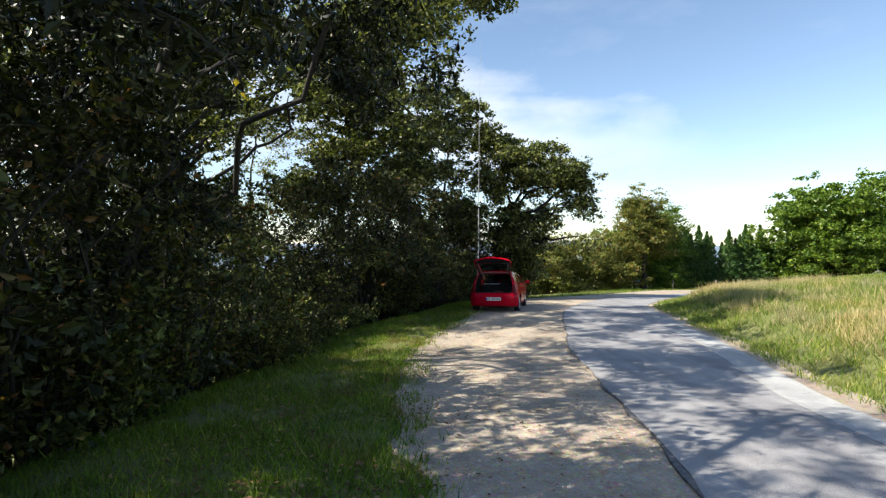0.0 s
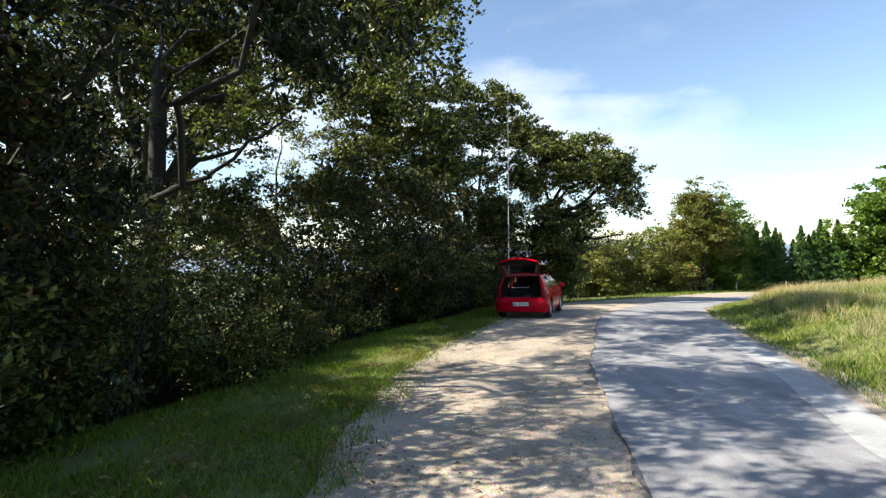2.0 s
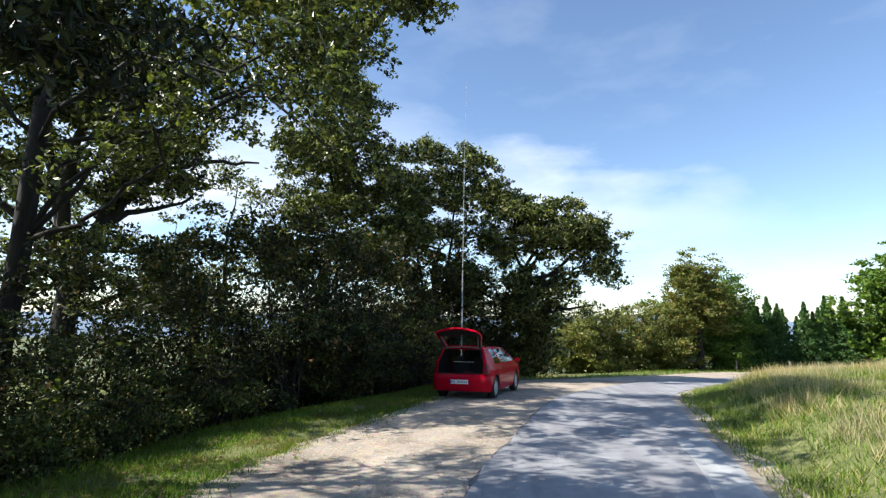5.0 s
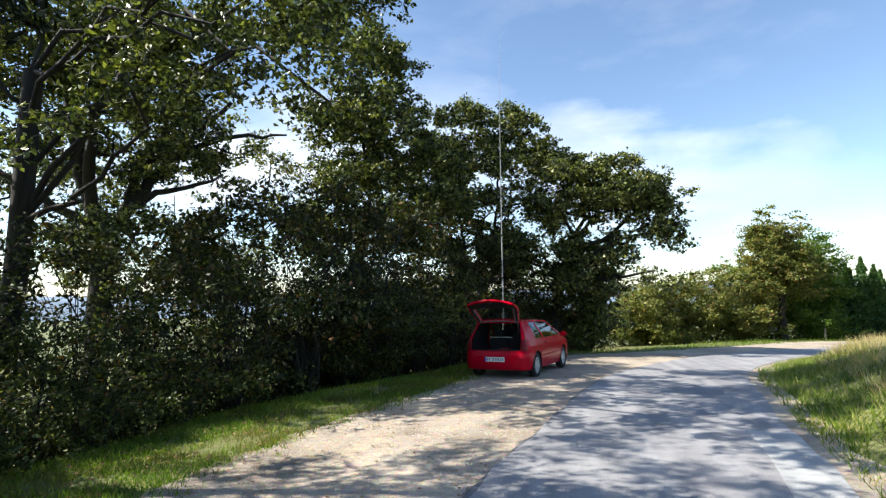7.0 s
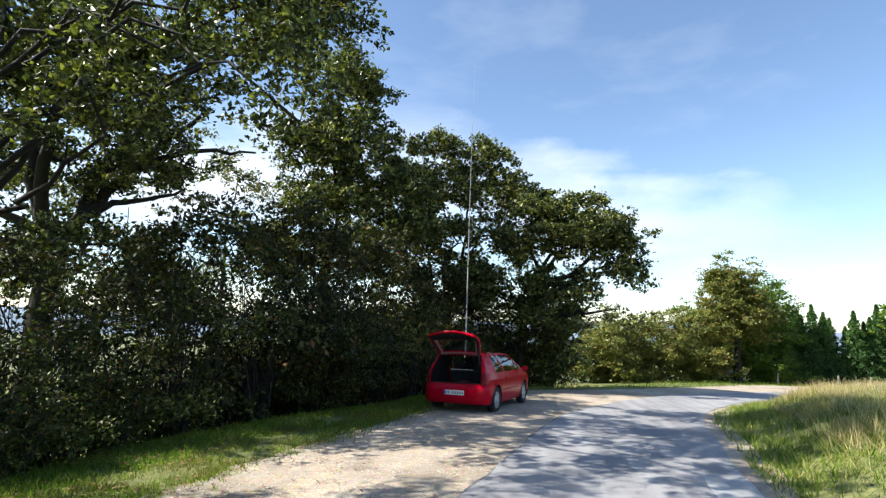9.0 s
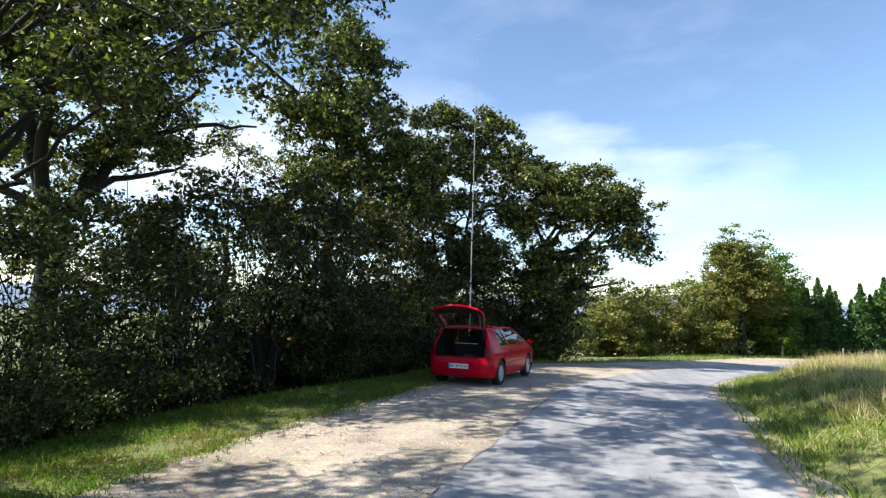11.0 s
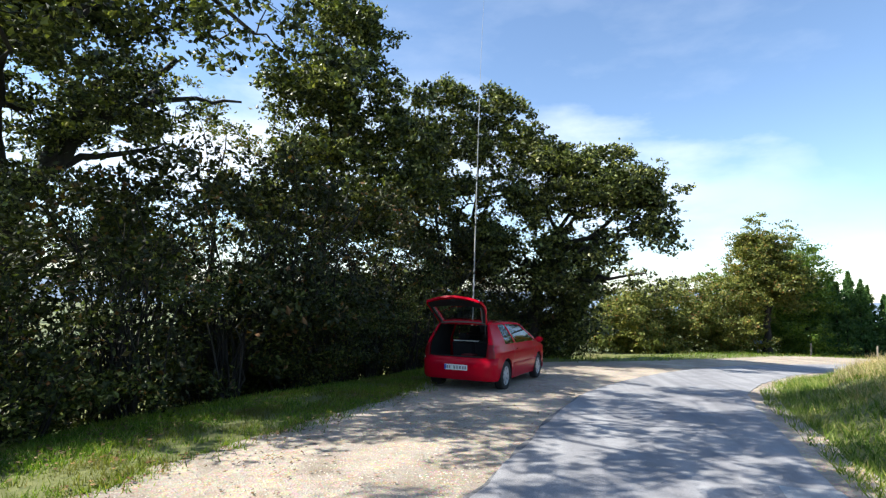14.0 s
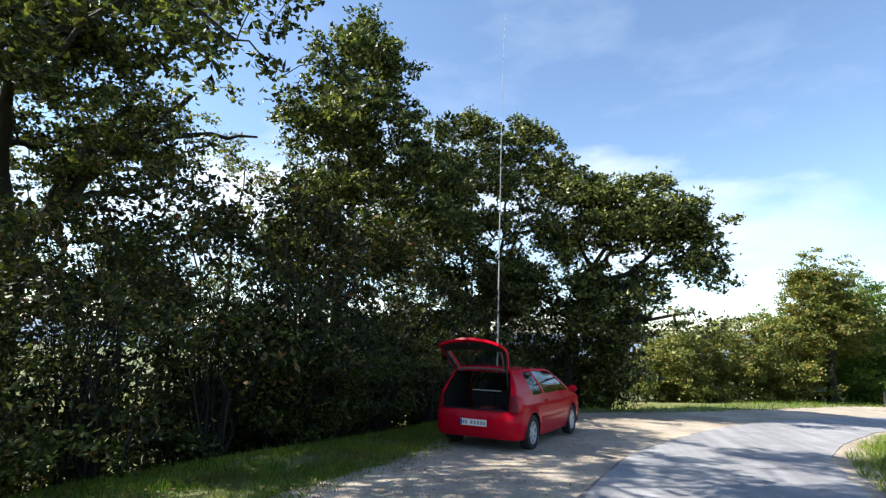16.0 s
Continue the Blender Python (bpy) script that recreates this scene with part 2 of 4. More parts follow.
BUSH_EDGE = [(-2.9, -12), (-2.8, 3), (-2.9, 7.7), (-2.35, 11.5), (-1.95, 14.7), (-0.7, 17.8), (-0.1, 19), (1.0, 24), (3.0, 28.5), (6.0, 31.4), (9.4, 36), (13, 41.5), (18, 47), (25, 49.5), (60, 53)]


def smooth_line(pts, step=0.35):
    """A denser, rounded copy of a plan line."""
    p = np.array(pts, float)
    q = np.vstack([2 * p[0] - p[1], p, 2 * p[-1] - p[-2]])
    out = []
    for i in range(1, len(q) - 2):
        k = max(2, int(np.linalg.norm(q[i + 1] - q[i]) / step))
        for s in np.arange(k) / k:
            out.append(0.5 * (2 * q[i] + (q[i + 1] - q[i - 1]) * s + (2 * q[i - 1] - 5 * q[i] + 4 * q[i + 1] - q[i + 2]) * s ** 2 + (3 * q[i] - q[i - 1] - 3 * q[i + 1] + q[i + 2]) * s ** 3))
    out.append(p[-1])
    return np.array(out)


def side_distance(x, y, pts):
    """Distance from a plan line, positive to its right (walking along it)."""
    p = np.array(pts, float)
    best = np.full(x.shape, 1e9)
    sign = np.ones(x.shape)
    for a, b in zip(p[:-1], p[1:]):
        d = b - a
        s = np.clip(((x - a[0]) * d[0] + (y - a[1]) * d[1]) / (d @ d), 0, 1)
        ox, oy = x - a[0] - s * d[0], y - a[1] - s * d[1]
        r = np.hypot(ox, oy)
        side = np.where(d[1] * ox - d[0] * oy >= 0, 1.0, -1.0)
        near = r < best
        best, sign = np.where(near, r, best), np.where(near, side, sign)
    return best * sign


def ease(v):
    v = np.clip(v, 0, 1)
    return v * v * (3 - 2 * v)


def height(x, y):
    x, y = np.broadcast_arrays(np.asarray(x, float), np.asarray(y, float))
    z = np.interp(y, [-400, -12, 0, 4, 8, 11, 16, 18.5, 22, 30, 40, 48, 60, 120, 400, 3000], [4, 0.3, 0, -0.1, -0.28, -0.38, -0.42, -0.47, -0.62, -1.05, -1.6, -2.0, -2.7, -7, -22, -60])
    edge = side_distance(x, y, ROAD_R)
    rise = 0.62 * ease((edge - 0.35) / 2.2) + 0.55 * ease((edge - 1.5) / 8) + 0.75 * ease((edge - 5) / 20)
    z = z + np.where(edge > 0, rise, 0)
    bush = -side_distance(x, y, BUSH_EDGE)
    d = np.clip(bush + 0.6, 0, None)
    z = z - 0.30 * np.minimum(d, 40) * ease(d / 4) * np.where(y < 40, 1, 0.15) - 20 * ease((d - 30) / 300)
    z = z - 0.02 * np.clip(2.5 - np.clip(x, -3, 9), 0, 5) * ease((y - 4) / 6) * np.where(edge < 0, 1, 0)
    return z


def ripple(x, y, a=0.03):
    return np.array([a * noise.noise(Vector((u * 0.7, v * 0.7, 3.1))) + 0.4 * a * noise.noise(Vector((u * 2.3, v * 2.3, 7.7))) for u, v in zip(np.ravel(x), np.ravel(y))]).reshape(np.shape(x))


def link_mesh(name, verts, faces, mat, parent=None, smooth=False, label=""):
    me = bpy.data.meshes.new(name)
    verts = np.asarray(verts, np.float32)
    faces = np.asarray(faces, np.int32)
    me.vertices.add(len(verts))
    me.vertices.foreach_set("co", verts.ravel())
    k = faces.shape[1]
    me.loops.add(faces.size)
    me.loops.foreach_set("vertex_index", faces.ravel())
    me.polygons.add(len(faces))
    me.polygons.foreach_set("loop_start", np.arange(0, faces.size, k, dtype=np.int32))
    me.polygons.foreach_set("use_smooth", np.full(len(faces), smooth))
    me.update(calc_edges=True)
    me.validate()
    me.materials.append(mat)
    ob = new(name, me)
    if parent:
        ob.parent = parent
    if label:
        tagged(ob, label)
    return ob


def part(name, bm, mat, parent=None, label="", smooth=True):
    """Links a bmesh as one mesh object under a thing or a part."""
    me = bpy.data.meshes.new(name)
    if smooth:
        for f in bm.faces:
            f.smooth = True
        for e in bm.edges:
            if len(e.link_faces) == 2 and e.calc_face_angle(0) > radians(38):
                e.smooth = False
    bm.to_mesh(me)
    bm.free()
    me.materials.append(mat)
    ob = new(name, me)
    if parent:
        ob.parent = parent
    if label:
        tagged(ob, label)
    return ob


def grid_faces(nu, nv):
    i = np.arange((nu - 1) * (nv - 1))
    a = (i // (nv - 1)) * nv + i % (nv - 1)
    return np.stack([a, a + nv, a + nv + 1, a + 1], 1)


def spread(lo, hi, step, far_lo, far_hi, grow=1.16):
    v = list(np.arange(lo, hi, step))
    s = step
    while v[-1] < far_hi:
        s *= grow
        v.append(v[-1] + s)
    s = step
    while v[0] > far_lo:
        s *= grow
        v.insert(0, v[0] - s)
    return np.array(v)


gx, gy = spread(-7, 17, 0.3, -2600, 2600), spread(-6, 52, 0.4, -500, 3000)
GX, GY = np.meshgrid(gx, gy, indexing="ij")
GZ = height(GX, GY)
near = (np.abs(GX) < 40) & (GY > -20) & (GY < 70)
near &= np.abs(side_distance(GX, GY, ROAD_R)) > 1.0
GZ[near] += ripple(GX[near], GY[near], 0.05)
on_way = (side_distance(GX, GY, GRASS_EDGE) > 0) & (side_distance(GX, GY, ROAD_R) < 0.5)
GZ[on_way] -= 0.06
ground = link_mesh("ground", np.stack([GX, GY, GZ], -1).reshape(-1, 3), grid_faces(len(gx), len(gy)), SOIL, smooth=True)
tagged(ground, "rough grassy hillside ground falling away to a valley", "ground", kind="structure")


def ribbon(name, left, right, lift, mat, across, rag=0.0, thick=0.0, seed=0.0):
    """A sheet between two plan lines that follows the ground, with ragged edges."""
    l, r = smooth_line(left), smooth_line(right)
    n = max(len(l), len(r))
    l = np.stack([np.interp(np.linspace(0, 1, n), np.linspace(0, 1, len(l)), l[:, k]) for k in (0, 1)], 1)
    r = np.stack([np.interp(np.linspace(0, 1, n), np.linspace(0, 1, len(r)), r[:, k]) for k in (0, 1)], 1)
    w = (r - l) / np.linalg.norm(r - l, axis=1)[:, None]
    jl = np.array([noise.noise(Vector((p[0] * 1.3, p[1] * 1.3, seed))) + 0.5 * noise.noise(Vector((p[0] * 4.1, p[1] * 4.1, seed))) for p in l])
    jr = np.array([noise.noise(Vector((p[0] * 1.3, p[1] * 1.3, seed + 9))) + 0.5 * noise.noise(Vector((p[0] * 4.1, p[1] * 4.1, seed + 9))) for p in r])
    l, r = l + w * (rag * jl)[:, None], r + w * (rag * jr)[:, None]
    s = np.linspace(0, 1, across)
    s = np.concatenate([[0], s, [1]])
    X = l[:, None, 0] * (1 - s) + r[:, None, 0] * s
    Y = l[:, None, 1] * (1 - s) + r[:, None, 1] * s
    Z = height(X, Y) + lift
    Z[:, 0] -= thick
    Z[:, -1] -= thick
    return link_mesh(name, np.stack([X, Y, Z], -1).reshape(-1, 3), grid_faces(n, len(s)), mat, smooth=False)


road = ribbon("road", ROAD_L, ROAD_R, 0.035, ASPHALT, 14, 0.07, 0.06, 2.0)
tagged(road, "narrow worn grey asphalt lane with crumbled edges", "road", kind="structure")
TAR = plain("dark crumbled tar edge", (0.12, 0.118, 0.12), 0.9, vary=0.6, scale=14)
rim_line = ribbon("trim", [(x - 0.03, y) for x, y in ROAD_L], [(x + 0.1, y) for x, y in ROAD_L], 0.028, TAR, 3, 0.11, 0.05, 31.0)
tagged(rim_line, "dark crumbled tar edge of the lane", "road edge", kind="structure")
strip = ribbon("trim", [(x - 0.55, y) for x, y in ROAD_R[:7]], [(x + 0.02, y) for x, y in ROAD_R[:7]], 0.040, STRIP, 4, 0.03, 0.05, 2.0)
tagged(strip, "paler concrete strip along the lane", "road edge", kind="structure")
margin = ribbon("pavement", [(x - 0.25, y) for x, y in ROAD_R], [(x + 0.5, y - 0.1) for x, y in ROAD_R], 0.025, GRAVEL, 5, 0.10, 0.10, 11.0)
tagged(margin, "bare stony soil margin along the lane", "verge", kind="structure")
layby = ribbon("pavement", GRASS_EDGE, [(x + 0.5, y) for x, y in ROAD_L], 0.0, GRAVEL, 12, 0.30, 0.08, 5.0)
tagged(layby, "packed pale gravel lay-by strewn with small stones", "gravel", kind="structure")


# wooded hills across the valley, distance haze painted in as blue
HAZY_HILL = plain("wooded hills with haze in the colour", (0.15, 0.20, 0.26), 1.0, vary=0.25, scale=0.012)
hill_az = np.radians(np.linspace(-95, 60, 160))
crest_z = np.array([22 + 26 * noise.noise(Vector((a * 2.3, 1.0, 0))) + 9 * noise.noise(Vector((a * 9, 4.0, 0))) + 2.5 * noise.noise(Vector((a * 60, 7.0, 0))) for a in hill_az])
rows_ = []
for reach, lift in ((1900, None), (2150, 0.55), (2350, 1.0), (2520, 0.6)):
    z = np.full(len(hill_az), -75.0) if lift is None else crest_z * lift - 30 * (1 - lift)
    rows_.append(np.stack([reach * np.sin(hill_az), reach * np.cos(hill_az), z], 1))
hills = link_mesh("backdrop", np.stack(rows_, 1).reshape(-1, 3), grid_faces(len(hill_az), 4), HAZY_HILL, smooth=True)
tagged(hills, "wooded hills across the valley, haze painted in as blue-grey", "hills", kind="structure")

# ---- plants ----
rng = np.random.default_rng(7)


def leaf_quads(centres, size, droop=0.0, wide=0.62, flat=1.15):
    """One kite-shaped leaf at each centre, its face more or less upward."""
    n = len(centres)
    up = rng.normal(size=(n, 3)).astype(np.float32) + np.array([0, 0, flat], np.float32)
    d = np.cross(up, rng.normal(size=(n, 3)))
    d /= np.linalg.norm(d, axis=1)[:, None] + 1e-9
    d[:, 2] -= droop
    o = np.cross(d, up)
    o /= np.linalg.norm(o, axis=1)[:, None] + 1e-9
    s = size * rng.uniform(0.65, 1.3, n)[:, None]
    c = np.asarray(centres)
    fold = np.cross(d, o) * s * 0.12
    v = np.stack([c - d * s * 0.5, c + o * s * wide * 0.5 + d * s * 0.08 + fold, c + d * s * 0.5, c - o * s * wide * 0.5 + d * s * 0.08 + fold], 1)
    return v.reshape(-1, 3), np.arange(n * 4).reshape(n, 4)


def tubes(paths, sides=6):
    """Tapered tubes along paths of (points, radii), as one vertex and face list."""
    V, Fc, base = [], [], 0
    for pts, rad in paths:
        pts = np.asarray(pts, float)
        t = np.gradient(pts, axis=0)
        t /= np.linalg.norm(t, axis=1)[:, None] + 1e-9
        a = np.cross(t, np.where(np.abs(t[:, 2:3]) > 0.9, [[1.0, 0, 0]], [[0, 0, 1.0]]))
        a /= np.linalg.norm(a, axis=1)[:, None] + 1e-9
        b = np.cross(t, a)
        ang = np.linspace(0, 2 * np.pi, sides, endpoint=False)
        ring = pts[:, None] + (a[:, None] * np.cos(ang)[None, :, None] + b[:, None] * np.sin(ang)[None, :, None]) * np.asarray(rad)[:, None, None]
        V.append(ring.reshape(-1, 3))
        for i in range(len(pts) - 1):
            for k in range(sides):
                k2 = (k + 1) % sides
                Fc.append((base + i * sides + k, base + i * sides + k2, base + (i + 1) * sides + k2, base + (i + 1) * sides + k))
        base += len(pts) * sides
    return np.vstack(V), np.array(Fc)


def bent(a, b, r0, r1, sag=0.12, k=7):
    """A crooked tapered limb from a to b."""
    a, b = np.asarray(a, float), np.asarray(b, float)
    s = np.linspace(0, 1, k)
    L = np.linalg.norm(b - a)
    side = rng.normal(size=3) * L * sag
    wob = rng.normal(size=(k, 3)) * L * 0.036
    wob[0] = wob[-1] = 0
    p = a + (b - a) * s[:, None] + side * (np.sin(np.pi * s) * (1 - 0.3 * s))[:, None] + wob
    p[:, 2] += L * 0.08 * np.sin(np.pi * s)
    return p, r0 + (r1 - r0) * s ** 0.8


def tree(name, base, fork, r, lobes, leaf, per_spray, size, leaves, label, category="tree", droop=0.15, limb_r=0.45, fill=1.0, stems=(), round_=1.0, wide=0.62):
    """Trunk, a limb to every lobe of the crown, boughs and leaf sprays. lobes: centre, radii, number of sprays; stems: great limbs, as (thickness, way points)."""
    global rng
    base, fork = np.array(base, float), np.array(fork, float)
    rng = np.random.default_rng(int(abs(base[0] * 310 + base[1] * 170)))
    root = new(name)
    root.location = base
    tagged(root, label, category)
    s = np.linspace(0, 1, 9)
    tp = base + (fork - base) * s[:, None] + rng.normal(size=(9, 3)) * 0.05 * np.sin(np.pi * s)[:, None]
    flare = r * (1 + 0.5 * np.exp(-s * 9)) * (1 - 0.25 * s)
    v, f = tubes([(tp - base, flare)], 12)
    link_mesh("trunk", v, f, BARK, root, True)
    boughs, centres = [], []
    forks, fork_r = list(tp[5:]), [r * limb_r] * 4
    for thick_, way in stems:
        sp = smooth_line(way, 0.5)
        sp[1:-1] += rng.normal(size=(len(sp) - 2, 3)) * 0.05
        sr = thick_ * np.linspace(1, 0.3, len(sp))
        v, f = tubes([(sp - base, sr)], 9)
        link_mesh("limb", v, f, BARK, root, True)
        forks += list(sp[2:])
        fork_r += list(sr[2:] * 0.7)
    for (c, rad, count) in lobes:
        c, rad, count = np.array(c, float), np.array(rad, float), int(count * fill)
        j = int(np.argmin(np.linalg.norm(np.array(forks) - c, axis=1))) if stems else rng.integers(0, 4)
        limb, lr = bent(forks[j], c, fork_r[j] * rng.uniform(0.8, 1.2), min(fork_r[j] * 0.5, r * 0.12), 0.10, 9)
        v, f = tubes([(limb - base, lr)], 8)
        link_mesh("limb", v, f, BARK, root, True)
        # tufts hold several sprays each, so that the outline breaks up; each grows from the nearest wood
        # and stand together in layered pads with gaps between
        tufts = max(4, count // 5)
        pads = max(3, tufts // 4)
        p = rng.normal(size=(pads, 3))
        p /= np.linalg.norm(p, axis=1)[:, None]
        p *= rng.uniform(0.12, 1.0, pads)[:, None] ** 0.45
        spread_by = np.array([3.0, 3.0, 1.9 * round_]) * size / rad
        p = p[rng.integers(0, pads, tufts)] + rng.normal(size=(tufts, 3)) * spread_by
        wood, thick = list(limb[4:]), list(lr[4:])
        for q in sorted(c + p * rad, key=lambda q: np.linalg.norm(q - limb[4:], axis=1).min()):
            j = int(np.argmin(np.linalg.norm(np.array(wood) - q, axis=1)))
            r0 = max(0.010, thick[j] * 0.62)
            bp, br = bent(wood[j], q, r0, r0 * 0.6, 0.16, 4)
            boughs.append((bp - base, br))
            wood.append(q)
            thick.append(r0 * 0.75)
            for k in range(7):
                o = rng.normal(size=3) * np.array([1.75, 1.75, 1.05]) * size
                if k < 2:
                    boughs.append((np.stack([q, q + o]) - base, [0.008, 0.003]))
                off = rng.normal(size=(per_spray, 3)) * np.array([1, 1, 0.5]) * size * rng.uniform(0.65, 1.2)
                centres.append(q + o + off)
    v, f = tubes(boughs, 3)
    tagged(link_mesh("brushwood", v, f, BARK, root, True), kind="stuff")
    v, f = leaf_quads(np.vstack(centres) - base, leaf, droop, wide)
    link_mesh("crown", v, f, leaves, root)
    return root


def on(x, y, dz=0.0):
    return (x, y, float(height(x, y)) + dz)


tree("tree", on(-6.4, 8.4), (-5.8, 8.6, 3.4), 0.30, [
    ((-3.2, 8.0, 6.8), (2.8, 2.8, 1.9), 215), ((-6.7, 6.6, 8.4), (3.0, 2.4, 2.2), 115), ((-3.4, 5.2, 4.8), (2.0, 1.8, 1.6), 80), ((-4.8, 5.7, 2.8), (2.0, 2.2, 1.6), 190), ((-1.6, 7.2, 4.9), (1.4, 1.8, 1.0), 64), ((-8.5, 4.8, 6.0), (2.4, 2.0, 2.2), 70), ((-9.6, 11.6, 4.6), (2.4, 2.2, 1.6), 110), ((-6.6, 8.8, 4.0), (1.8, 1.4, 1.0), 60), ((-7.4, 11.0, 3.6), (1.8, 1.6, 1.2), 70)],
    0.12, 15, 0.125, SHADED_LEAF, "broad-leaved tree with dense low-hanging crown, leaves darkened for shade", fill=2.2, limb_r=0.3, droop=0.5, wide=0.46)
tree("oak_tree", on(-7.6, 13.4), (-7.1, 13.4, 6.4), 0.24, [
    ((-1.4, 11.8, 6.5), (2.1, 2.2, 1.5), 115), ((0.6, 13.9, 8.5), (1.2, 1.6, 1.0), 85), ((-0.5, 14.4, 9.8), (1.6, 1.8, 1.1), 150), ((-2.2, 15.8, 9.6), (2.0, 1.9, 1.3), 140), ((-0.9, 13.6, 7.6), (1.3, 1.6, 0.9), 60), ((-0.7, 14.1, 5.3), (1.5, 1.3, 0.7), 20), ((-4.4, 14.0, 8.5), (3.0, 2.3, 1.9), 130), ((-7.6, 14.2, 9.4), (2.8, 2.2, 2.0), 60), ((-9.2, 12.4, 7.2), (2.2, 2.0, 2.2), 110), ((-3.8, 12.6, 5.3), (2.2, 1.8, 0.9), 60)],
    0.13, 13, 0.125, OAK, "large overhanging oak tree with dense dark green crown", fill=2.1, limb_r=0.26)
# Added out of view to shade verge and lane; only one low lobe shows.
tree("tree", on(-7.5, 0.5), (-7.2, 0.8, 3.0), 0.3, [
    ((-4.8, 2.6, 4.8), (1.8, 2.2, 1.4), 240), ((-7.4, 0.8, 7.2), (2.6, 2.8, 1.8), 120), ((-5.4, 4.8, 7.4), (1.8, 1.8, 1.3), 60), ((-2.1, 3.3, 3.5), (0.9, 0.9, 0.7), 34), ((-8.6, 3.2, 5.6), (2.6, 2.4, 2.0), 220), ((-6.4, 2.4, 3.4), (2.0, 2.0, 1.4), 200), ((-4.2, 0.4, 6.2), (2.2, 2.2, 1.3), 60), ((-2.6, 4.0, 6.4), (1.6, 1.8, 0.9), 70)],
    0.12, 15, 0.125, SHADED_LEAF, "mostly unseen tree added to cast shade, drooping leaves darkened too", fill=1.3, droop=0.5, wide=0.46)
tree("oak_tree", on(-11.2, 18.8), (-11.0, 18.9, 4.4), 0.42, [
    ((-12.2, 18.4, 10.4), (4.4, 4.0, 2.4), 165), ((-8.4, 18.6, 9.2), (3.0, 3.0, 1.9), 130), ((-5.6, 17.4, 8.4), (2.2, 2.2, 1.4), 110), ((-8.6, 16.0, 8.0), (2.2, 2.0, 1.0), 80),
    ((-9.8, 22.2, 6.9), (1.3, 1.2, 0.5), 34), ((-9.4, 21.0, 8.2), (1.8, 1.6, 0.7), 60), ((-8.7, 21.6, 4.0), (1.9, 1.7, 0.7), 56), ((-9.6, 20.4, 2.4), (2.0, 1.8, 0.9), 56),
    ((-14.0, 16.8, 6.0), (2.6, 2.6, 1.6), 90), ((-14.8, 16.6, 3.0), (2.6, 2.6, 1.5), 70), ((-12.4, 13.2, 8.4), (3.2, 3, 2.0), 100), ((-13.6, 21.0, 7.0), (3.0, 3.0, 2.2), 130), ((-12.6, 21.6, 3.4), (2.8, 2.6, 1.8), 110), ((-10.3, 20.3, 6.0), (1.3, 1.2, 0.8), 44), ((-10.3, 21.0, 3.8), (1.6, 1.4, 1.0), 56), ((-9.9, 22.9, 6.3), (0.8, 0.8, 0.5), 16), ((-11.6, 19.6, 6.6), (1.6, 1.6, 1.0), 50), ((-10.4, 17.0, 3.6), (2.0, 1.6, 0.9), 50), ((-7.4, 19.4, 6.6), (1.8, 1.6, 0.6), 40), ((-10.2, 15.0, 8.6), (2.4, 2.0, 2.0), 110), ((-8.8, 16.6, 7.2), (1.8, 1.6, 1.2), 60)],
    0.16, 13, 0.14, OAK, "spreading oak tree with dark forked trunk behind shrubs", fill=2.3, stems=[
        (0.17, [(-10.6, 19.3, 4.9), (-9.7, 20.0, 7.4), (-8.6, 20.4, 9.4), (-7.2, 20.6, 10.8)]),
        (0.13, [(-9.7, 20.2, 6.6), (-8.4, 21.8, 7.6), (-7.0, 23.2, 8.0)]),
        (0.15, [(-11.4, 18.4, 6.0), (-12.4, 18.6, 8.2), (-12.8, 19.4, 10.4)]),
        (0.27, [(-11.05, 18.85, 3.6), (-11.5, 18.3, 6.2), (-11.8, 17.9, 9.6)]),
        (0.25, [(-11.05, 18.85, 3.4), (-10.2, 19.8, 5.6), (-9.3, 20.6, 7.2), (-8.2, 21.4, 8.8)]),
        (0.14, [(-10.6, 19.4, 4.6), (-10.2, 20.6, 5.5), (-9.8, 21.8, 5.9), (-9.6, 22.8, 6.5)]),
        (0.12, [(-11.1, 18.9, 1.6), (-10.0, 20.0, 2.5), (-8.6, 21.6, 4.0)]),
        (0.2, [(-11.2, 18.6, 4.4), (-10.0, 17.4, 6.8), (-8.2, 16.6, 8.2), (-5.8, 16.8, 8.6)]),
        (0.16, [(-11.2, 18.5, 4.0), (-12.6, 17.4, 5.2), (-14.2, 16.6, 6.4)])])
tree("oak_tree", on(-5.3, 26.4), (-5.2, 26.3, 4.0), 0.26, [
    ((-4.7, 25.6, 11.5), (1.9, 2.2, 2.0), 170), ((-3.2, 25.6, 9.0), (2.0, 2.2, 1.8), 150), ((-5.8, 26.0, 8.2), (2.2, 2.6, 2.0), 170), ((-4.4, 25.4, 5.4), (2.8, 2.4, 2.2), 230), ((-6.6, 26.2, 4.2), (2.0, 2.4, 1.6), 120), ((-2.0, 26.2, 6.4), (1.8, 2, 1.8), 110)],
    0.175, 13, 0.135, OAK, "tall narrow oak tree with dark green crown", fill=3.2, round_=1.3)
for x, y, h in ((-7.6, 20.6, 5.0), (-2.6, 23.6, 6.0), (-9.2, 22.8, 5.2)):
    tree("young_tree", on(x, y), (x + 0.1, y, h * 0.3), 0.09, [((x, y, h * 0.66 - 0.5), (1.5, 1.6, 1.3), 110), ((x + 0.5, y - 0.3, h * 0.34), (1.7, 1.7, 1.3), 130), ((x - 0.7, y + 0.2, h * 0.5), (1.3, 1.4, 1.2), 90)],
         0.13, 12, 0.14, SHRUB, "slender young tree with dark leaves in the thicket", limb_r=0.6, fill=0.9)
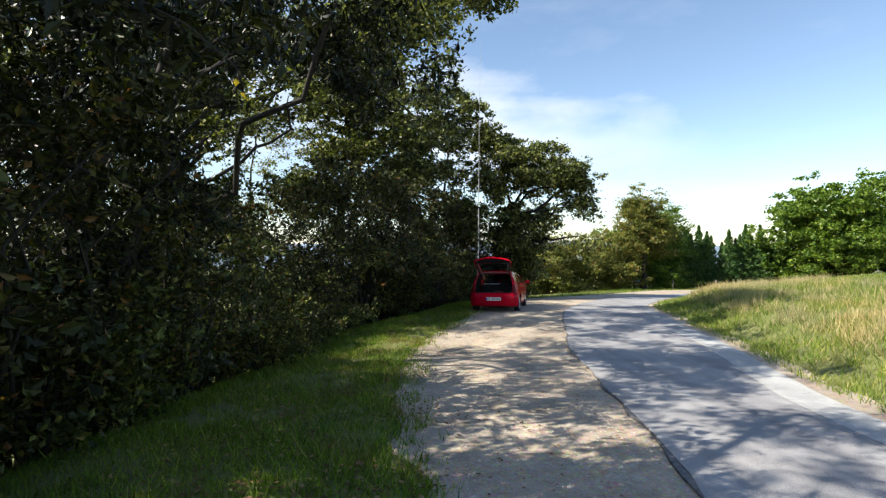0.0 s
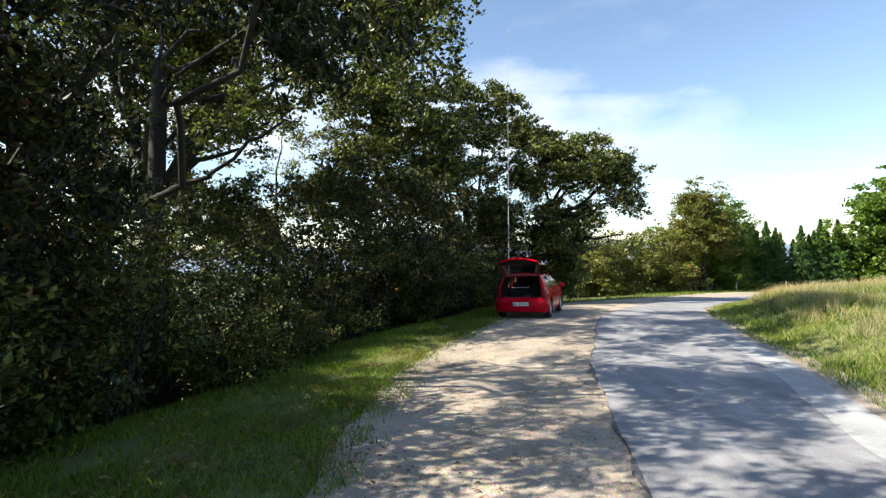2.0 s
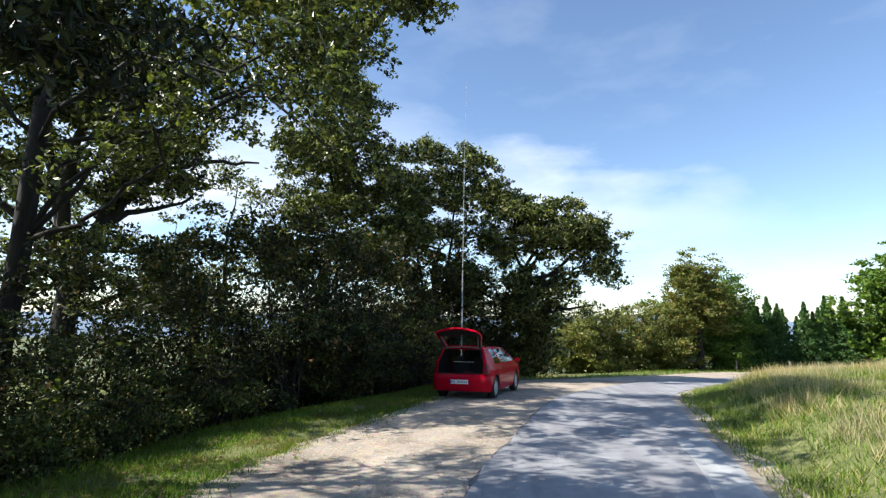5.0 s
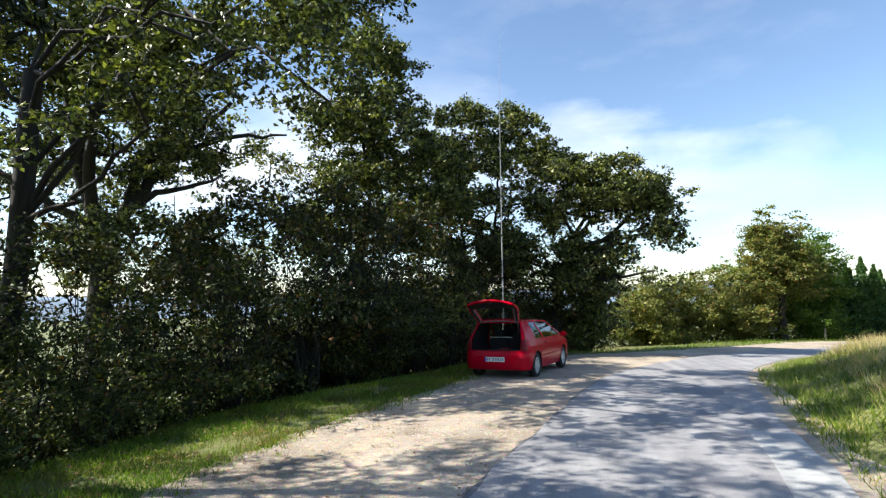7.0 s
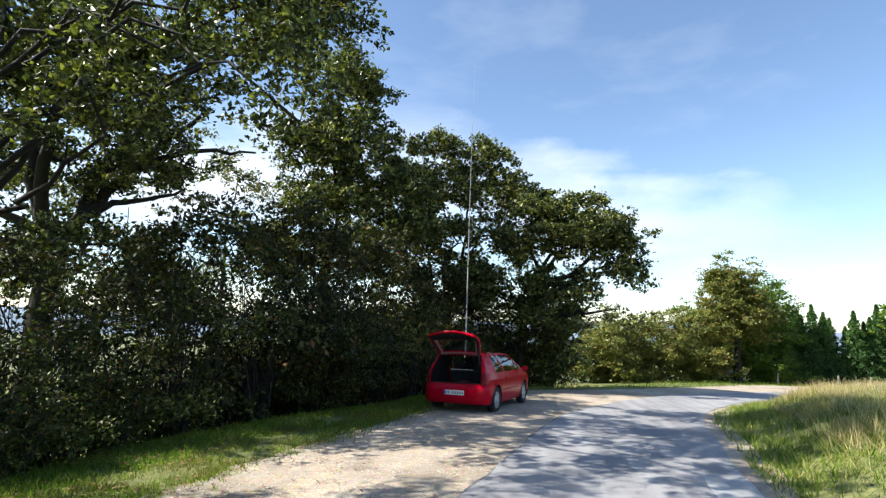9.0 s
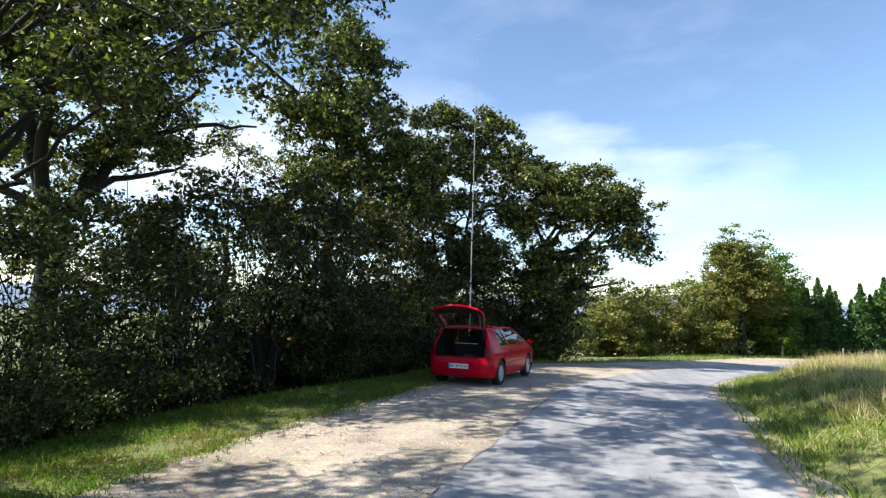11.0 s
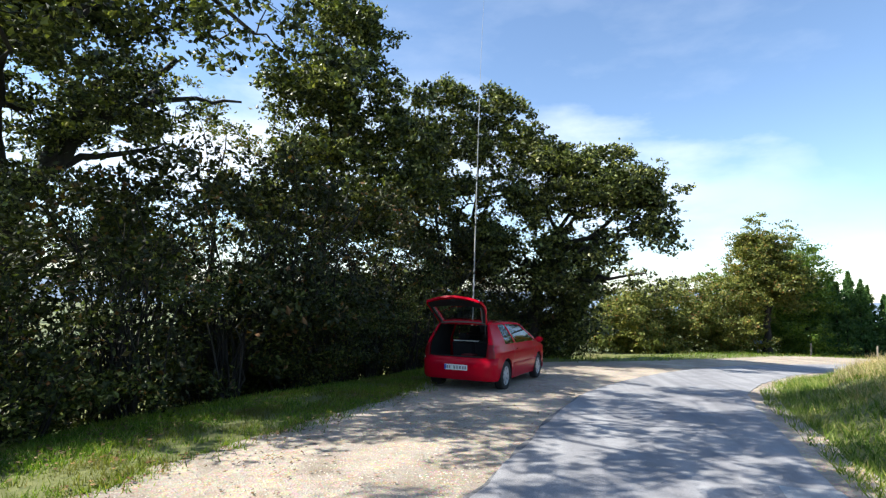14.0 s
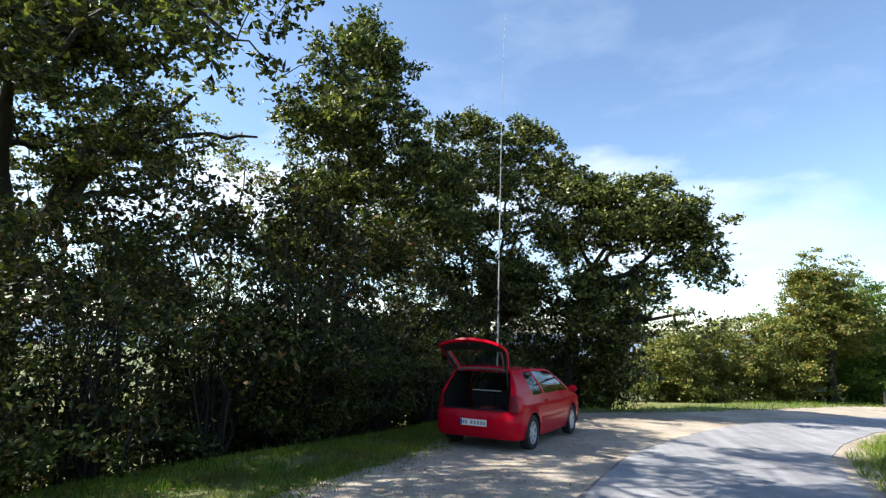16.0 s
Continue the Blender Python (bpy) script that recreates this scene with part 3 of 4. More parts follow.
tree("young_tree", on(-10.2, 25.6), (-9.6, 25.8, 3.6), 0.12, [
    ((-9.2, 25.4, 8.2), (1.7, 1.9, 1.3), 60), ((-8.5, 25.4, 6.0), (1.6, 1.8, 1.2), 70), ((-10.2, 25.6, 4.2), (1.6, 1.8, 1.2), 70)],
    0.14, 12, 0.15, FAR_WARM, "slender young tree with sparse light green leaves", limb_r=0.6, fill=0.9)
tree("oak_tree", on(-0.6, 31.0), (-0.6, 31.0, 4.0), 0.28, [
    ((-1.4, 30.8, 9.6), (2.0, 2.4, 1.6), 150), ((1.0, 31.0, 9.2), (1.7, 2.1, 1.4), 120), ((0.0, 30.4, 6.4), (3.2, 2.6, 2.2), 230), ((-2.8, 30.0, 6.2), (2.4, 2.4, 2.4), 190), ((2.6, 30.4, 7.6), (1.6, 1.8, 1.2), 80), ((-0.6, 29.8, 3.6), (3.4, 2.0, 1.8), 200)],
    0.175, 13, 0.135, OAK, "oak tree with dark green rounded crown", fill=2.7, round_=1.3)
tree("oak_tree", on(2.8, 29.6), (3.2, 29.4, 2.6), 0.3, [
    ((3.6, 28.8, 6.0), (2.2, 2.2, 1.5), 190), ((5.8, 28.8, 5.8), (1.8, 2.0, 1.2), 150), ((6.8, 28.4, 5.3), (1.1, 1.5, 1.0), 75), ((7.7, 28.2, 5.7), (0.6, 0.8, 0.4), 20), ((7.8, 28.2, 4.5), (0.5, 0.7, 0.4), 16), ((7.2, 28.0, 4.2), (0.8, 1.0, 0.7), 30), ((2.6, 28.4, 3.2), (2.6, 2.0, 1.8), 210), ((4.8, 29.2, 2.8), (1.7, 2.0, 1.5), 170), ((6.8, 26.1, 2.4), (0.45, 0.5, 0.2), 8), ((4.4, 29.6, 7.2), (1.8, 1.8, 0.8), 90), ((3.9, 29.8, 1.0), (2.0, 1.6, 1.4), 150)],
    0.165, 13, 0.13, OAK, "spreading oak tree with a low bough beside the lay-by", fill=2.5, round_=1.2)


def bush(label, w, h, stems, sprays, leaf, per, leaves):
    global rng
    rng = np.random.default_rng(int(h * 1000))
    root = new("bush")
    tagged(root, label, "bush", "shrubs along the lay-by")
    paths, centres = [], []
    for k in range(stems):
        a = rng.uniform(0, 2 * np.pi)
        top = np.array([math.cos(a) * w * rng.uniform(0.2, 0.8), math.sin(a) * w * rng.uniform(0.2, 0.8), h * rng.uniform(0.55, 1.0)])
        paths.append(bent(np.array([math.cos(a), math.sin(a), 0]) * 0.15 + [0, 0, -0.3], top, 0.03, 0.006, 0.1, 6))
    v, f = tubes(paths, 4)
    tagged(link_mesh("brushwood", v, f, BARK, root, True), kind="stuff")
    n = sprays // 5
    p = rng.normal(size=(n, 3))
    p /= np.linalg.norm(p, axis=1)[:, None]
    p *= rng.uniform(0.3, 1.0, n)[:, None] ** 0.5
    p = np.stack([p[:, 0] * w, p[:, 1] * w, h * (0.5 + 0.5 * p[:, 2])], 1)
    p *= 1 + 0.35 * np.array([noise.noise(Vector(q * 1.3)) for q in p])[:, None]
    for q in np.repeat(p, 6, axis=0):
        centres.append(q + rng.normal(size=3) * np.array([0.26, 0.26, 0.2]) + rng.normal(size=(per, 3)) * np.array([0.13, 0.13, 0.08]))
    shoots = []
    for k in range(stems + 4):
        a = rng.uniform(0, 2 * np.pi)
        out = np.array([math.cos(a), math.sin(a), 0])
        t = np.linspace(0, 1, 9)[:, None]
        reach, top = w * rng.uniform(0.9, 1.35), h * rng.uniform(0.55, 1.12)
        way = out * reach * t ** 1.5 + np.array([0, 0, 1]) * top * (1 - (1 - t) ** 1.7) - np.array([0, 0, 0.45]) * (t > 0.7) * (t - 0.7) * h * 0.5
        shoots.append((way, np.linspace(0.012, 0.003, 9)))
        u = rng.uniform(0.4, 1.0, 26)
        at = np.stack([np.interp(u, t[:, 0], way[:, i]) for i in range(3)], 1)
        centres.append(at + rng.normal(size=(26, 3)) * leaf * 0.55)
    v, f = tubes(shoots, 3)
    tagged(link_mesh("brushwood", v, f, BARK, root, True), kind="stuff")
    v, f = leaf_quads(np.vstack(centres), leaf, 0.2)
    link_mesh("foliage", v, f, leaves, root)
    return root


kinds = [bush("dense green shrub in the hedge row, leaves darkened for shade", 1.35, 2.6, 9, 85, 0.11, 29, SHADED_SHRUB),
         bush("tall thicket shrub with reddish brown leaves among green", 1.5, 4.6, 12, 110, 0.115, 24, SHADED_SHRUB),
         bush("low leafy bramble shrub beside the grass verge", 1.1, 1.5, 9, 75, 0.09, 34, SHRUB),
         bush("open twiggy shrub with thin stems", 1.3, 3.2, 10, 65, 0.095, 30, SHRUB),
         bush("tall dense hazel shrub under the oak trees, leaves darkened for shade", 1.9, 6.2, 14, 125, 0.145, 28, SHADED_SHRUB)]
spots = []
rng = np.random.default_rng(42)
line = smooth_line(BUSH_EDGE, 1.3)
line = line[(line[:, 1] > -2) & (line[:, 1] < 37) & (line[:, 0] < 6.2)]
for i, p in enumerate(line[:-1]):
    d = line[i + 1] - p
    nrm = np.array([-d[1], d[0]]) / np.linalg.norm(d)
    near_car = p[1] > 17
    spots.append((*(p + nrm * rng.uniform(0.75, 1.5)), 2 if rng.uniform() < 0.7 else 3, rng.uniform(0.65, 1.1)))
    open_ = 7.0 < p[1] < 12.2
    spots.append((*(p + nrm * (2.2 + rng.uniform(-0.4, 0.4))), (0, 3, 3 if open_ else 1)[rng.integers(3)] if not near_car else (0, 1)[rng.integers(2)], rng.uniform(0.9, 1.2) * (0.85 if open_ else 1.0)))
    spots.append((*(p + nrm * (4.2 + rng.uniform(-0.5, 0.5))), 3 if open_ else (0, 1, 1)[rng.integers(3)], rng.uniform(0.95, 1.2) * (1.0 if open_ else 0.82)))
    if 6.0 < p[1] < 19.0:
        spots.append((*(p + nrm * (3.3 + rng.uniform(-0.4, 0.4))), 2, rng.uniform(0.9, 1.15)))
    if i % 3 and (p[1] > 17 or i % 2):
        spots.append((*(p + nrm * (6.4 + rng.uniform(-0.6, 0.6))), (4, 1, 3)[rng.integers(3)] if p[1] > 17 else 1, rng.uniform(0.75, 1.05)))
    if p[1] > 23:
        spots.append((*(p + nrm * (5.4 + rng.uniform(-0.6, 0.6))), 4, rng.uniform(0.7, 0.95)))
    if i % 3 == 0 and p[1] > 24:
        spots.append((*(p + nrm * (9.6 + rng.uniform(-0.6, 0.6))), 4, rng.uniform(0.95, 1.25)))
spots += [(-1.5, 26.6, 4, 1.0), (-4.2, 26.8, 1, 1.0), (0.6, 28.6, 4, 0.9), (2.0, 31.4, 4, 0.8), (4.2, 31.2, 4, 0.6), (-2.6, 28.6, 4, 1.1), (-6.6, 10.4, 1, 0.8), (-4.2, 6.3, 1, 0.8), (-4.6, 4.9, 1, 0.85), (-5.4, 7.8, 1, 0.8), (-6.0, 9.2, 1, 0.8), (-8.2, 12.0, 1, 0.9), (-9.4, 13.8, 1, 0.95), (-7.6, 9.0, 1, 0.9), (-10.4, 12.0, 4, 0.8), (-12.0, 14.6, 4, 0.8)]
used = set()
for x, y, k, sc in spots:
    m = pose(x, y, float(height(x, y)), 0, 0, rng.uniform(0, 360)) @ Matrix.Scale(sc, 4)
    if k in used:
        copy_thing(kinds[k], m)
    else:
        kinds[k].matrix_basis = m
        used.add(k)

# the far side of the bend
tree("chestnut_tree", on(18.9, 48.7), (18.9, 48.7, 1.2), 0.26, [
    ((18.5, 48.4, 4.1), (1.95, 1.9, 2.2), 190), ((18.4, 48.3, 5.6), (1.2, 1.2, 0.8), 50), ((17.5, 47.9, 2.3), (1.4, 1.4, 1.2), 70), ((19.9, 48.7, 2.7), (1.4, 1.4, 1.4), 70)],
    0.18, 18, 0.17, FAR_WARM, "chestnut tree with yellowing leaves and bare lower trunk", fill=4.8, round_=1.7)
tree("tree", on(23.0, 52.0), (23.0, 52.0, 1.0), 0.2, [((21.9, 51.4, 4.7), (1.7, 1.8, 1.6), 75), ((23.4, 52.4, 2.2), (1.9, 1.8, 1.7), 60), ((21.4, 51.4, 1.2), (2.0, 1.8, 1.5), 50)],
     0.18, 16, 0.17, FAR_GREEN, "roundish tree with green leaves behind the bend", fill=4.4, round_=1.7)
for x, y, r, h in ((7.7, 43.6, 2.2, 4.2), (9.4, 45.4, 2.0, 3.6), (11.0, 46.5, 2.3, 4.6), (13.4, 48.5, 2.8, 5.6), (15.8, 50.5, 2.4, 4.6), (17.0, 54.0, 3.2, 6.2), (20.8, 51.0, 2.2, 4.0)):
    z = float(height(x, y))
    tree("tree", (x, y, z), (x, y, z + h * 0.35), 0.13, [((x, y, z + h * 0.66), (r, r, h * 0.34), 90), ((x + r * 0.5, y - r * 0.4, z + h * 0.34), (r * 0.8, r * 0.8, h * 0.34), 60), ((x - r * 0.5, y - r * 0.3, z + h * 0.36), (r * 0.8, r * 0.8, h * 0.36), 60)],
         0.18, 14, 0.16, FAR_GREEN if x > 16.5 else FAR_WARM, "bushy tree with sunlit green leaves behind the bend" if x > 16.5 else "bushy tree with sunlit yellow-green leaves behind the bend", fill=4.2, round_=1.6)
for x, y, r, h in ((37.9, 50.5, 5.2, 11.2), (47.0, 52.0, 5.6, 12.0), (57.0, 50.0, 5.2, 11.5)):
    z = float(height(x, y))
    tree("oak_tree", (x, y, z), (x, y, z + h * 0.3), 0.3, [((x, y, z + h * 0.72), (r * 0.8, r * 0.8, h * 0.28), 130), ((x + r * 0.55, y, z + h * 0.45), (r * 0.65, r * 0.7, h * 0.24), 90), ((x - r * 0.55, y - 0.5, z + h * 0.45), (r * 0.65, r * 0.7, h * 0.24), 90), ((x, y - r * 0.5, z + h * 0.4), (r * 0.7, r * 0.5, h * 0.22), 70), ((x, y - 0.6, z + h * 0.17), (r * 0.95, r * 0.6, h * 0.15), 90)],
         0.34, 12, 0.22, FAR_GREEN, "sunlit green oak tree beyond the meadow", fill=6.5, round_=1.7)


def spruce(x, y, h):
    root = new("spruce_tree")
    root.location = on(x, y)
    tagged(root, "dark green young spruce in a dense row", "spruce", "row of spruces beyond the meadow")
    v, f = tubes([(np.array([[0, 0, 0], [0, 0, h]]), [0.12, 0.02])], 6)
    link_mesh("trunk", v, f, BARK, root, True)
    k = int(h * 480)
    t = rng.uniform(0, 1, k) ** 0.8
    a = rng.uniform(0, 2 * np.pi, k)
    rr = (1 - t) ** 0.9 * h * 0.27 * (0.55 + 0.45 * np.abs(np.sin(t * h * 4.5))) * rng.uniform(0.3, 1, k) ** 0.5 * (1 + 0.4 * np.sin(a * 5 + t * 31))
    v, f = leaf_quads(np.stack([rr * np.cos(a), rr * np.sin(a), 0.35 + t * (h - 0.2) - rr * 0.25], 1), 0.25, 0.3, 0.4)
    link_mesh("crown", v, f, NEEDLE, root)
    return root


firs = [spruce(23.5, 54.5, 5.4), spruce(25.6, 54.8, 6.0), spruce(27.4, 55.0, 4.9)]
for i in range(44):
    x, y = 22.3 + i * 0.37 + rng.uniform(-0.4, 0.4), 53.6 + rng.uniform(-1.0, 1.8)
    copy_thing(firs[i % 3], pose(*on(x, y), 0, 0, rng.uniform(0, 360)) @ Matrix.Scale(rng.uniform(0.85, 1.15), 4))

WOOD = plain("weathered wood", (0.17, 0.145, 0.11), 0.85, vary=0.3, scale=25)
for x, y in ((21.0, 47.2), (24.6, 46.6), (26.4, 46.2), (31.5, 47.0)):
    root = new("fence_post")
    root.location = on(x, y)
    tagged(root, "weathered pale wooden fence post at the meadow edge", "post", "fence posts at the meadow edge")
    v, f = tubes([(np.array([[0, 0, -0.2], [0.01, 0, 0.6], [0.02, 0.01, 0.85], [0.02, 0.01, 0.86]]), [0.06, 0.058, 0.052, 0.002])], 8)
    link_mesh("shaft", v, f, WOOD, root, True)

PALE_POST = plain("pale painted post", (0.30, 0.29, 0.27), 0.7)
BOARD = plain("blue-grey board", (0.17, 0.22, 0.28), 0.5)
board = new("sign_board")
board.location = on(18.1, 48.2)
tagged(board, "small slanted blue-grey information board on a pale post", "sign")
v, f = tubes([(np.array([[0, 0, -0.2], [0, 0, 0.75]]), [0.035, 0.035])], 8)
link_mesh("post", v, f, PALE_POST, board, True)
slab = bmesh.new()
bmesh.ops.create_cube(slab, size=1.0)
bmesh.ops.scale(slab, vec=(0.55, 0.04, 0.38), verts=slab.verts)
bmesh.ops.bevel(slab, geom=slab.edges[:], offset=0.01, segments=1, affect="EDGES")
bmesh.ops.transform(slab, matrix=pose(0, -0.05, 0.8, -50), verts=slab.verts)
part("panel", slab, BOARD, board)

# a few yellow leaves on the lowest twig
YELLOW = leaf_material("yellow leaves", [(0.0, (0.55, 0.36, 0.02)), (1.0, (0.75, 0.52, 0.04))], 0.4)
twig = new("hanging_twig")
twig.location = (-1.05, 2.72, 2.6)
tagged(twig, "hanging oak twig with a few bright yellow leaves", "twig")
v, f = tubes([(np.array([[-0.95, 0.5, 0.75], [-0.4, 0.2, 0.42], [-0.05, 0.02, 0.12], [0, 0, 0]]), [0.009, 0.006, 0.004, 0.002])], 5)
link_mesh("stalk", v, f, BARK, twig, True)
for k, (x, y, z) in enumerate(((0.0, 0.0, -0.05), (0.03, 0.02, -0.01), (-0.04, 0.01, 0.03))):
    v, f = leaf_quads(np.array([[x, y, z]]), 0.075, 0.9, 0.6, 0.1)
    link_mesh("leaf", v, f, YELLOW, twig)


# ---- the red car ----
RED = material("red car paint", 0.2)
RED[3].inputs["Coat Weight"].default_value, RED[3].inputs["Coat Roughness"].default_value = 0.03, 0.05
RED[3].inputs["Specular IOR Level"].default_value = 0.15
RED[2].new(ramp(RED[1], RED[2], noise_tex(RED[1], RED[2], 3.0, 5.0), [(0.3, (0.42, 0.001, 0.014)), (0.7, (0.48, 0.002, 0.018))]), RED[3].inputs["Base Color"])
RED = RED[0]
TRIM = plain("black plastic trim", (0.011, 0.011, 0.012), 0.6)
CLOTH = plain("dark grey seat cloth", (0.018, 0.018, 0.02), 0.95, vary=0.3, scale=60)
LINER = plain("grey trim lining", (0.16, 0.16, 0.165), 0.8)
RUBBER = plain("tyre rubber", (0.02, 0.02, 0.02), 0.9)
SILVER = plain("silver wheel cover", (0.52, 0.53, 0.54), 0.35, 0.5)
WHITE = plain("white plate", (0.78, 0.78, 0.76), 0.45, vary=0.04)
BLUE = plain("blue plate band", (0.02, 0.06, 0.38), 0.45)
INK = plain("grey plate marks", (0.24, 0.24, 0.25), 0.5)
LENS = plain("dark red lamp lens", (0.17, 0.002, 0.006), 0.3)
LENS.node_tree.nodes["Principled BSDF"].inputs["Specular IOR Level"].default_value = 0.2
PALE = plain("pale grey mast tube", (0.33, 0.33, 0.32), 0.5, vary=0.06)


def glass_material():
    m, n, l, b = material("tinted car glass", 0.02)
    b.inputs["Base Color"].default_value = (0.55, 0.62, 0.60, 1)
    b.inputs["IOR"].default_value = 1.45
    clear = n.new("ShaderNodeBsdfTransparent")
    clear.inputs[0].default_value = (0.52, 0.58, 0.56, 1)
    gloss = n.new("ShaderNodeBsdfGlossy")
    gloss.inputs["Roughness"].default_value = 0.03
    fr = n.new("ShaderNodeFresnel")
    fr.inputs["IOR"].default_value = 2.9
    ms = n.new("ShaderNodeMixShader")
    l.new(fr.outputs[0], ms.inputs[0])
    l.new(clear.outputs[0], ms.inputs[1])
    l.new(gloss.outputs[0], ms.inputs[2])
    l.new(ms.outputs[0], n["Material Output"].inputs["Surface"])
    return m


GLASS = glass_material()


def grid_bm(P):
    """A bmesh from a grid of points."""
    bm = bmesh.new()
    V = [[bm.verts.new(p) for p in row] for row in P]
    for i in range(len(V) - 1):
        for j in range(len(V[0]) - 1):
            bm.faces.new((V[i][j], V[i + 1][j], V[i + 1][j + 1], V[i][j + 1]))
    return bm


def solid(bm, t):
    bmesh.ops.recalc_face_normals(bm, faces=bm.faces)
    bmesh.ops.solidify(bm, geom=bm.faces[:], thickness=t)
    return bm


def block(x, y, z, sx, sy, sz, bevel=0.01, turn=None):
    bm = bmesh.new()
    bmesh.ops.create_cube(bm, size=1.0)
    bmesh.ops.scale(bm, vec=(sx, sy, sz), verts=bm.verts)
    if bevel:
        bmesh.ops.bevel(bm, geom=bm.edges[:], offset=bevel, segments=2, affect="EDGES")
    if turn:
        bmesh.ops.transform(bm, matrix=turn, verts=bm.verts)
    bmesh.ops.translate(bm, vec=(x, y, z), verts=bm.verts)
    return bm


def lathe(profile, n=36):
    """Turns a profile of (x along the axle, radius)."""
    return grid_bm([[(x, r * math.cos(a), r * math.sin(a)) for x, r in profile] for a in [2 * math.pi * k / n for k in range(n + 1)]])


def lerp(v, xs, ys):
    return float(np.interp(v, xs, ys))


def body_half(u, w):
    """Half the car's width at u metres from the tail and w above the road."""
    plan = lerp(u, [0.1, 0.15, 0.25, 0.4, 0.7, 1.3, 2.6, 3.3, 3.8, 4.0, 4.13], [0.78, 0.80, 0.835, 0.852, 0.862, 0.868, 0.868, 0.862, 0.835, 0.79, 0.68])
    return plan + lerp(w, [0.18, 0.3, 0.45, 0.62, 0.8, 0.93], [-0.08, -0.035, -0.010, 0.0, -0.012, -0.055])


def tail(w):
    return lerp(w, [0.2, 0.3, 0.55, 0.7, 0.95, 1.40], [0.05, 0.0, -0.01, 0.035, 0.085, 0.36])


def build_car():
    car = new("car")
    tagged(car, "small red hatchback parked on the gravel with tailgate open", "car")
    rail = 0.565
    for sgn in (1, -1):
        # flank below the windows, with both wheel arches
        bm = bmesh.new()
        us = np.linspace(0.15, 4.12, 112)
        V = []
        for u in us:
            top = lerp(u, [0.15, 3.1, 3.3, 3.7, 4.0, 4.12], [0.94, 0.93, 0.91, 0.84, 0.74, 0.60])
            low = lerp(u, [0.15, 0.5, 0.9, 3.0, 3.5, 4.12], [0.27, 0.23, 0.20, 0.20, 0.22, 0.26])
            row = []
            for s in np.linspace(0, 1, 20):
                w = low + (top - low) * s
                uu, ww = u, w
                for axle in (0.76, 3.27):
                    du, dw = uu - axle, ww - 0.31
                    r = math.hypot(du, dw)
                    if 0.30 < r < 0.362 and ww > 0.15:
                        uu, ww = axle + du / r * 0.362, 0.31 + dw / r * 0.362
                row.append(bm.verts.new((sgn * (body_half(uu, ww) + 0.012 * max(0, 1 - min(abs(math.hypot(uu - a, ww - 0.31) - 0.375) for a in (0.76, 3.27)) / 0.05)), uu, ww)))
            V.append(row)
        for i in range(len(V) - 1):
            for j in range(19):
                q = (V[i][j], V[i + 1][j], V[i + 1][j + 1], V[i][j + 1])
                c = sum((v.co for v in q), Vector()) / 4
                if all(math.hypot(c.y - a, c.z - 0.31) > 0.352 for a in (0.76, 3.27)):
                    bm.faces.new(q)
        bmesh.ops.delete(bm, geom=[v for v in bm.verts if not v.link_faces], context="VERTS")
        part("flank", solid(bm, 0.012), RED, car)
        # pillars and side windows
        ps = [0, .07, .14, .20, .27, .34, .405, .435, .55, .68, .80, .90, .955, 1]
        qs = [0, .07, .25, .45, .65, .82, .92, 1]

        def house(p, q, inset=0.0):
            w = 0.93 + q * (1.385 - 0.93)
            rear, front = tail(w) + 0.13 * (1 - 0.4 * q), lerp(q, [0, 1], [3.28, 2.42])
            u = rear + p * (front - rear)
            x = body_half(u, 0.93) + (rail - body_half(u, 0.93)) * (0.25 * q + 0.75 * q ** 1.35) - inset
            return (sgn * x, u, w + (0.035 * math.sin(math.pi * min(1, max(0, (u - 0.3) / 2.3))) * q))

        frame_bm, panes = bmesh.new(), {"rear": bmesh.new(), "door": bmesh.new()}
        for i in range(len(ps) - 1):
            for j in range(len(qs) - 1):
                mid = (ps[i] + ps[i + 1]) / 2
                key = None
                if 1 <= j <= 5:
                    key = "rear" if .20 < mid < .405 else "door" if .435 < mid < .955 else None
                target, ins = (panes[key], 0.008) if key else (frame_bm, 0.0)
                target.faces.new([target.verts.new(house(a, b, ins)) for a, b in ((ps[i], qs[j]), (ps[i + 1], qs[j]), (ps[i + 1], qs[j + 1]), (ps[i], qs[j + 1]))])
        for b_ in (frame_bm, *panes.values()):
            bmesh.ops.remove_doubles(b_, verts=b_.verts, dist=0.001)
        part("side_frame", solid(frame_bm, 0.014), RED, car)
        part("side_window", panes["rear"], GLASS, car, "tinted rear side window")
        part("side_window", panes["door"], GLASS, car, "tinted door window")
        # door seams, rubbing strip, handle, mirror
        for u in (1.28, 2.92):
            part("door_seam", grid_bm([[(sgn * (body_half(u, w) + 0.0025), u - 0.004, w), (sgn * (body_half(u, w) + 0.0025), u + 0.004, w)] for w in np.linspace(0.26, 0.92, 8)]), TRIM, car)
        strip = [[(sgn * (body_half(u, w) + o), u, w) for w, o in ((0.50, 0.002), (0.505, 0.014), (0.545, 0.014), (0.55, 0.002))] for u in np.linspace(1.22, 2.86, 16)]
        part("rubbing_strip", grid_bm(strip), RED, car)
        part("door_handle", block(sgn * (body_half(1.55, 0.84) + 0.018), 1.55, 0.84, 0.03, 0.2, 0.035, 0.008), RED, car)
        part("wing_mirror", block(sgn * 0.95, 2.98, 0.99, 0.19, 0.10, 0.13, 0.035), RED, car)
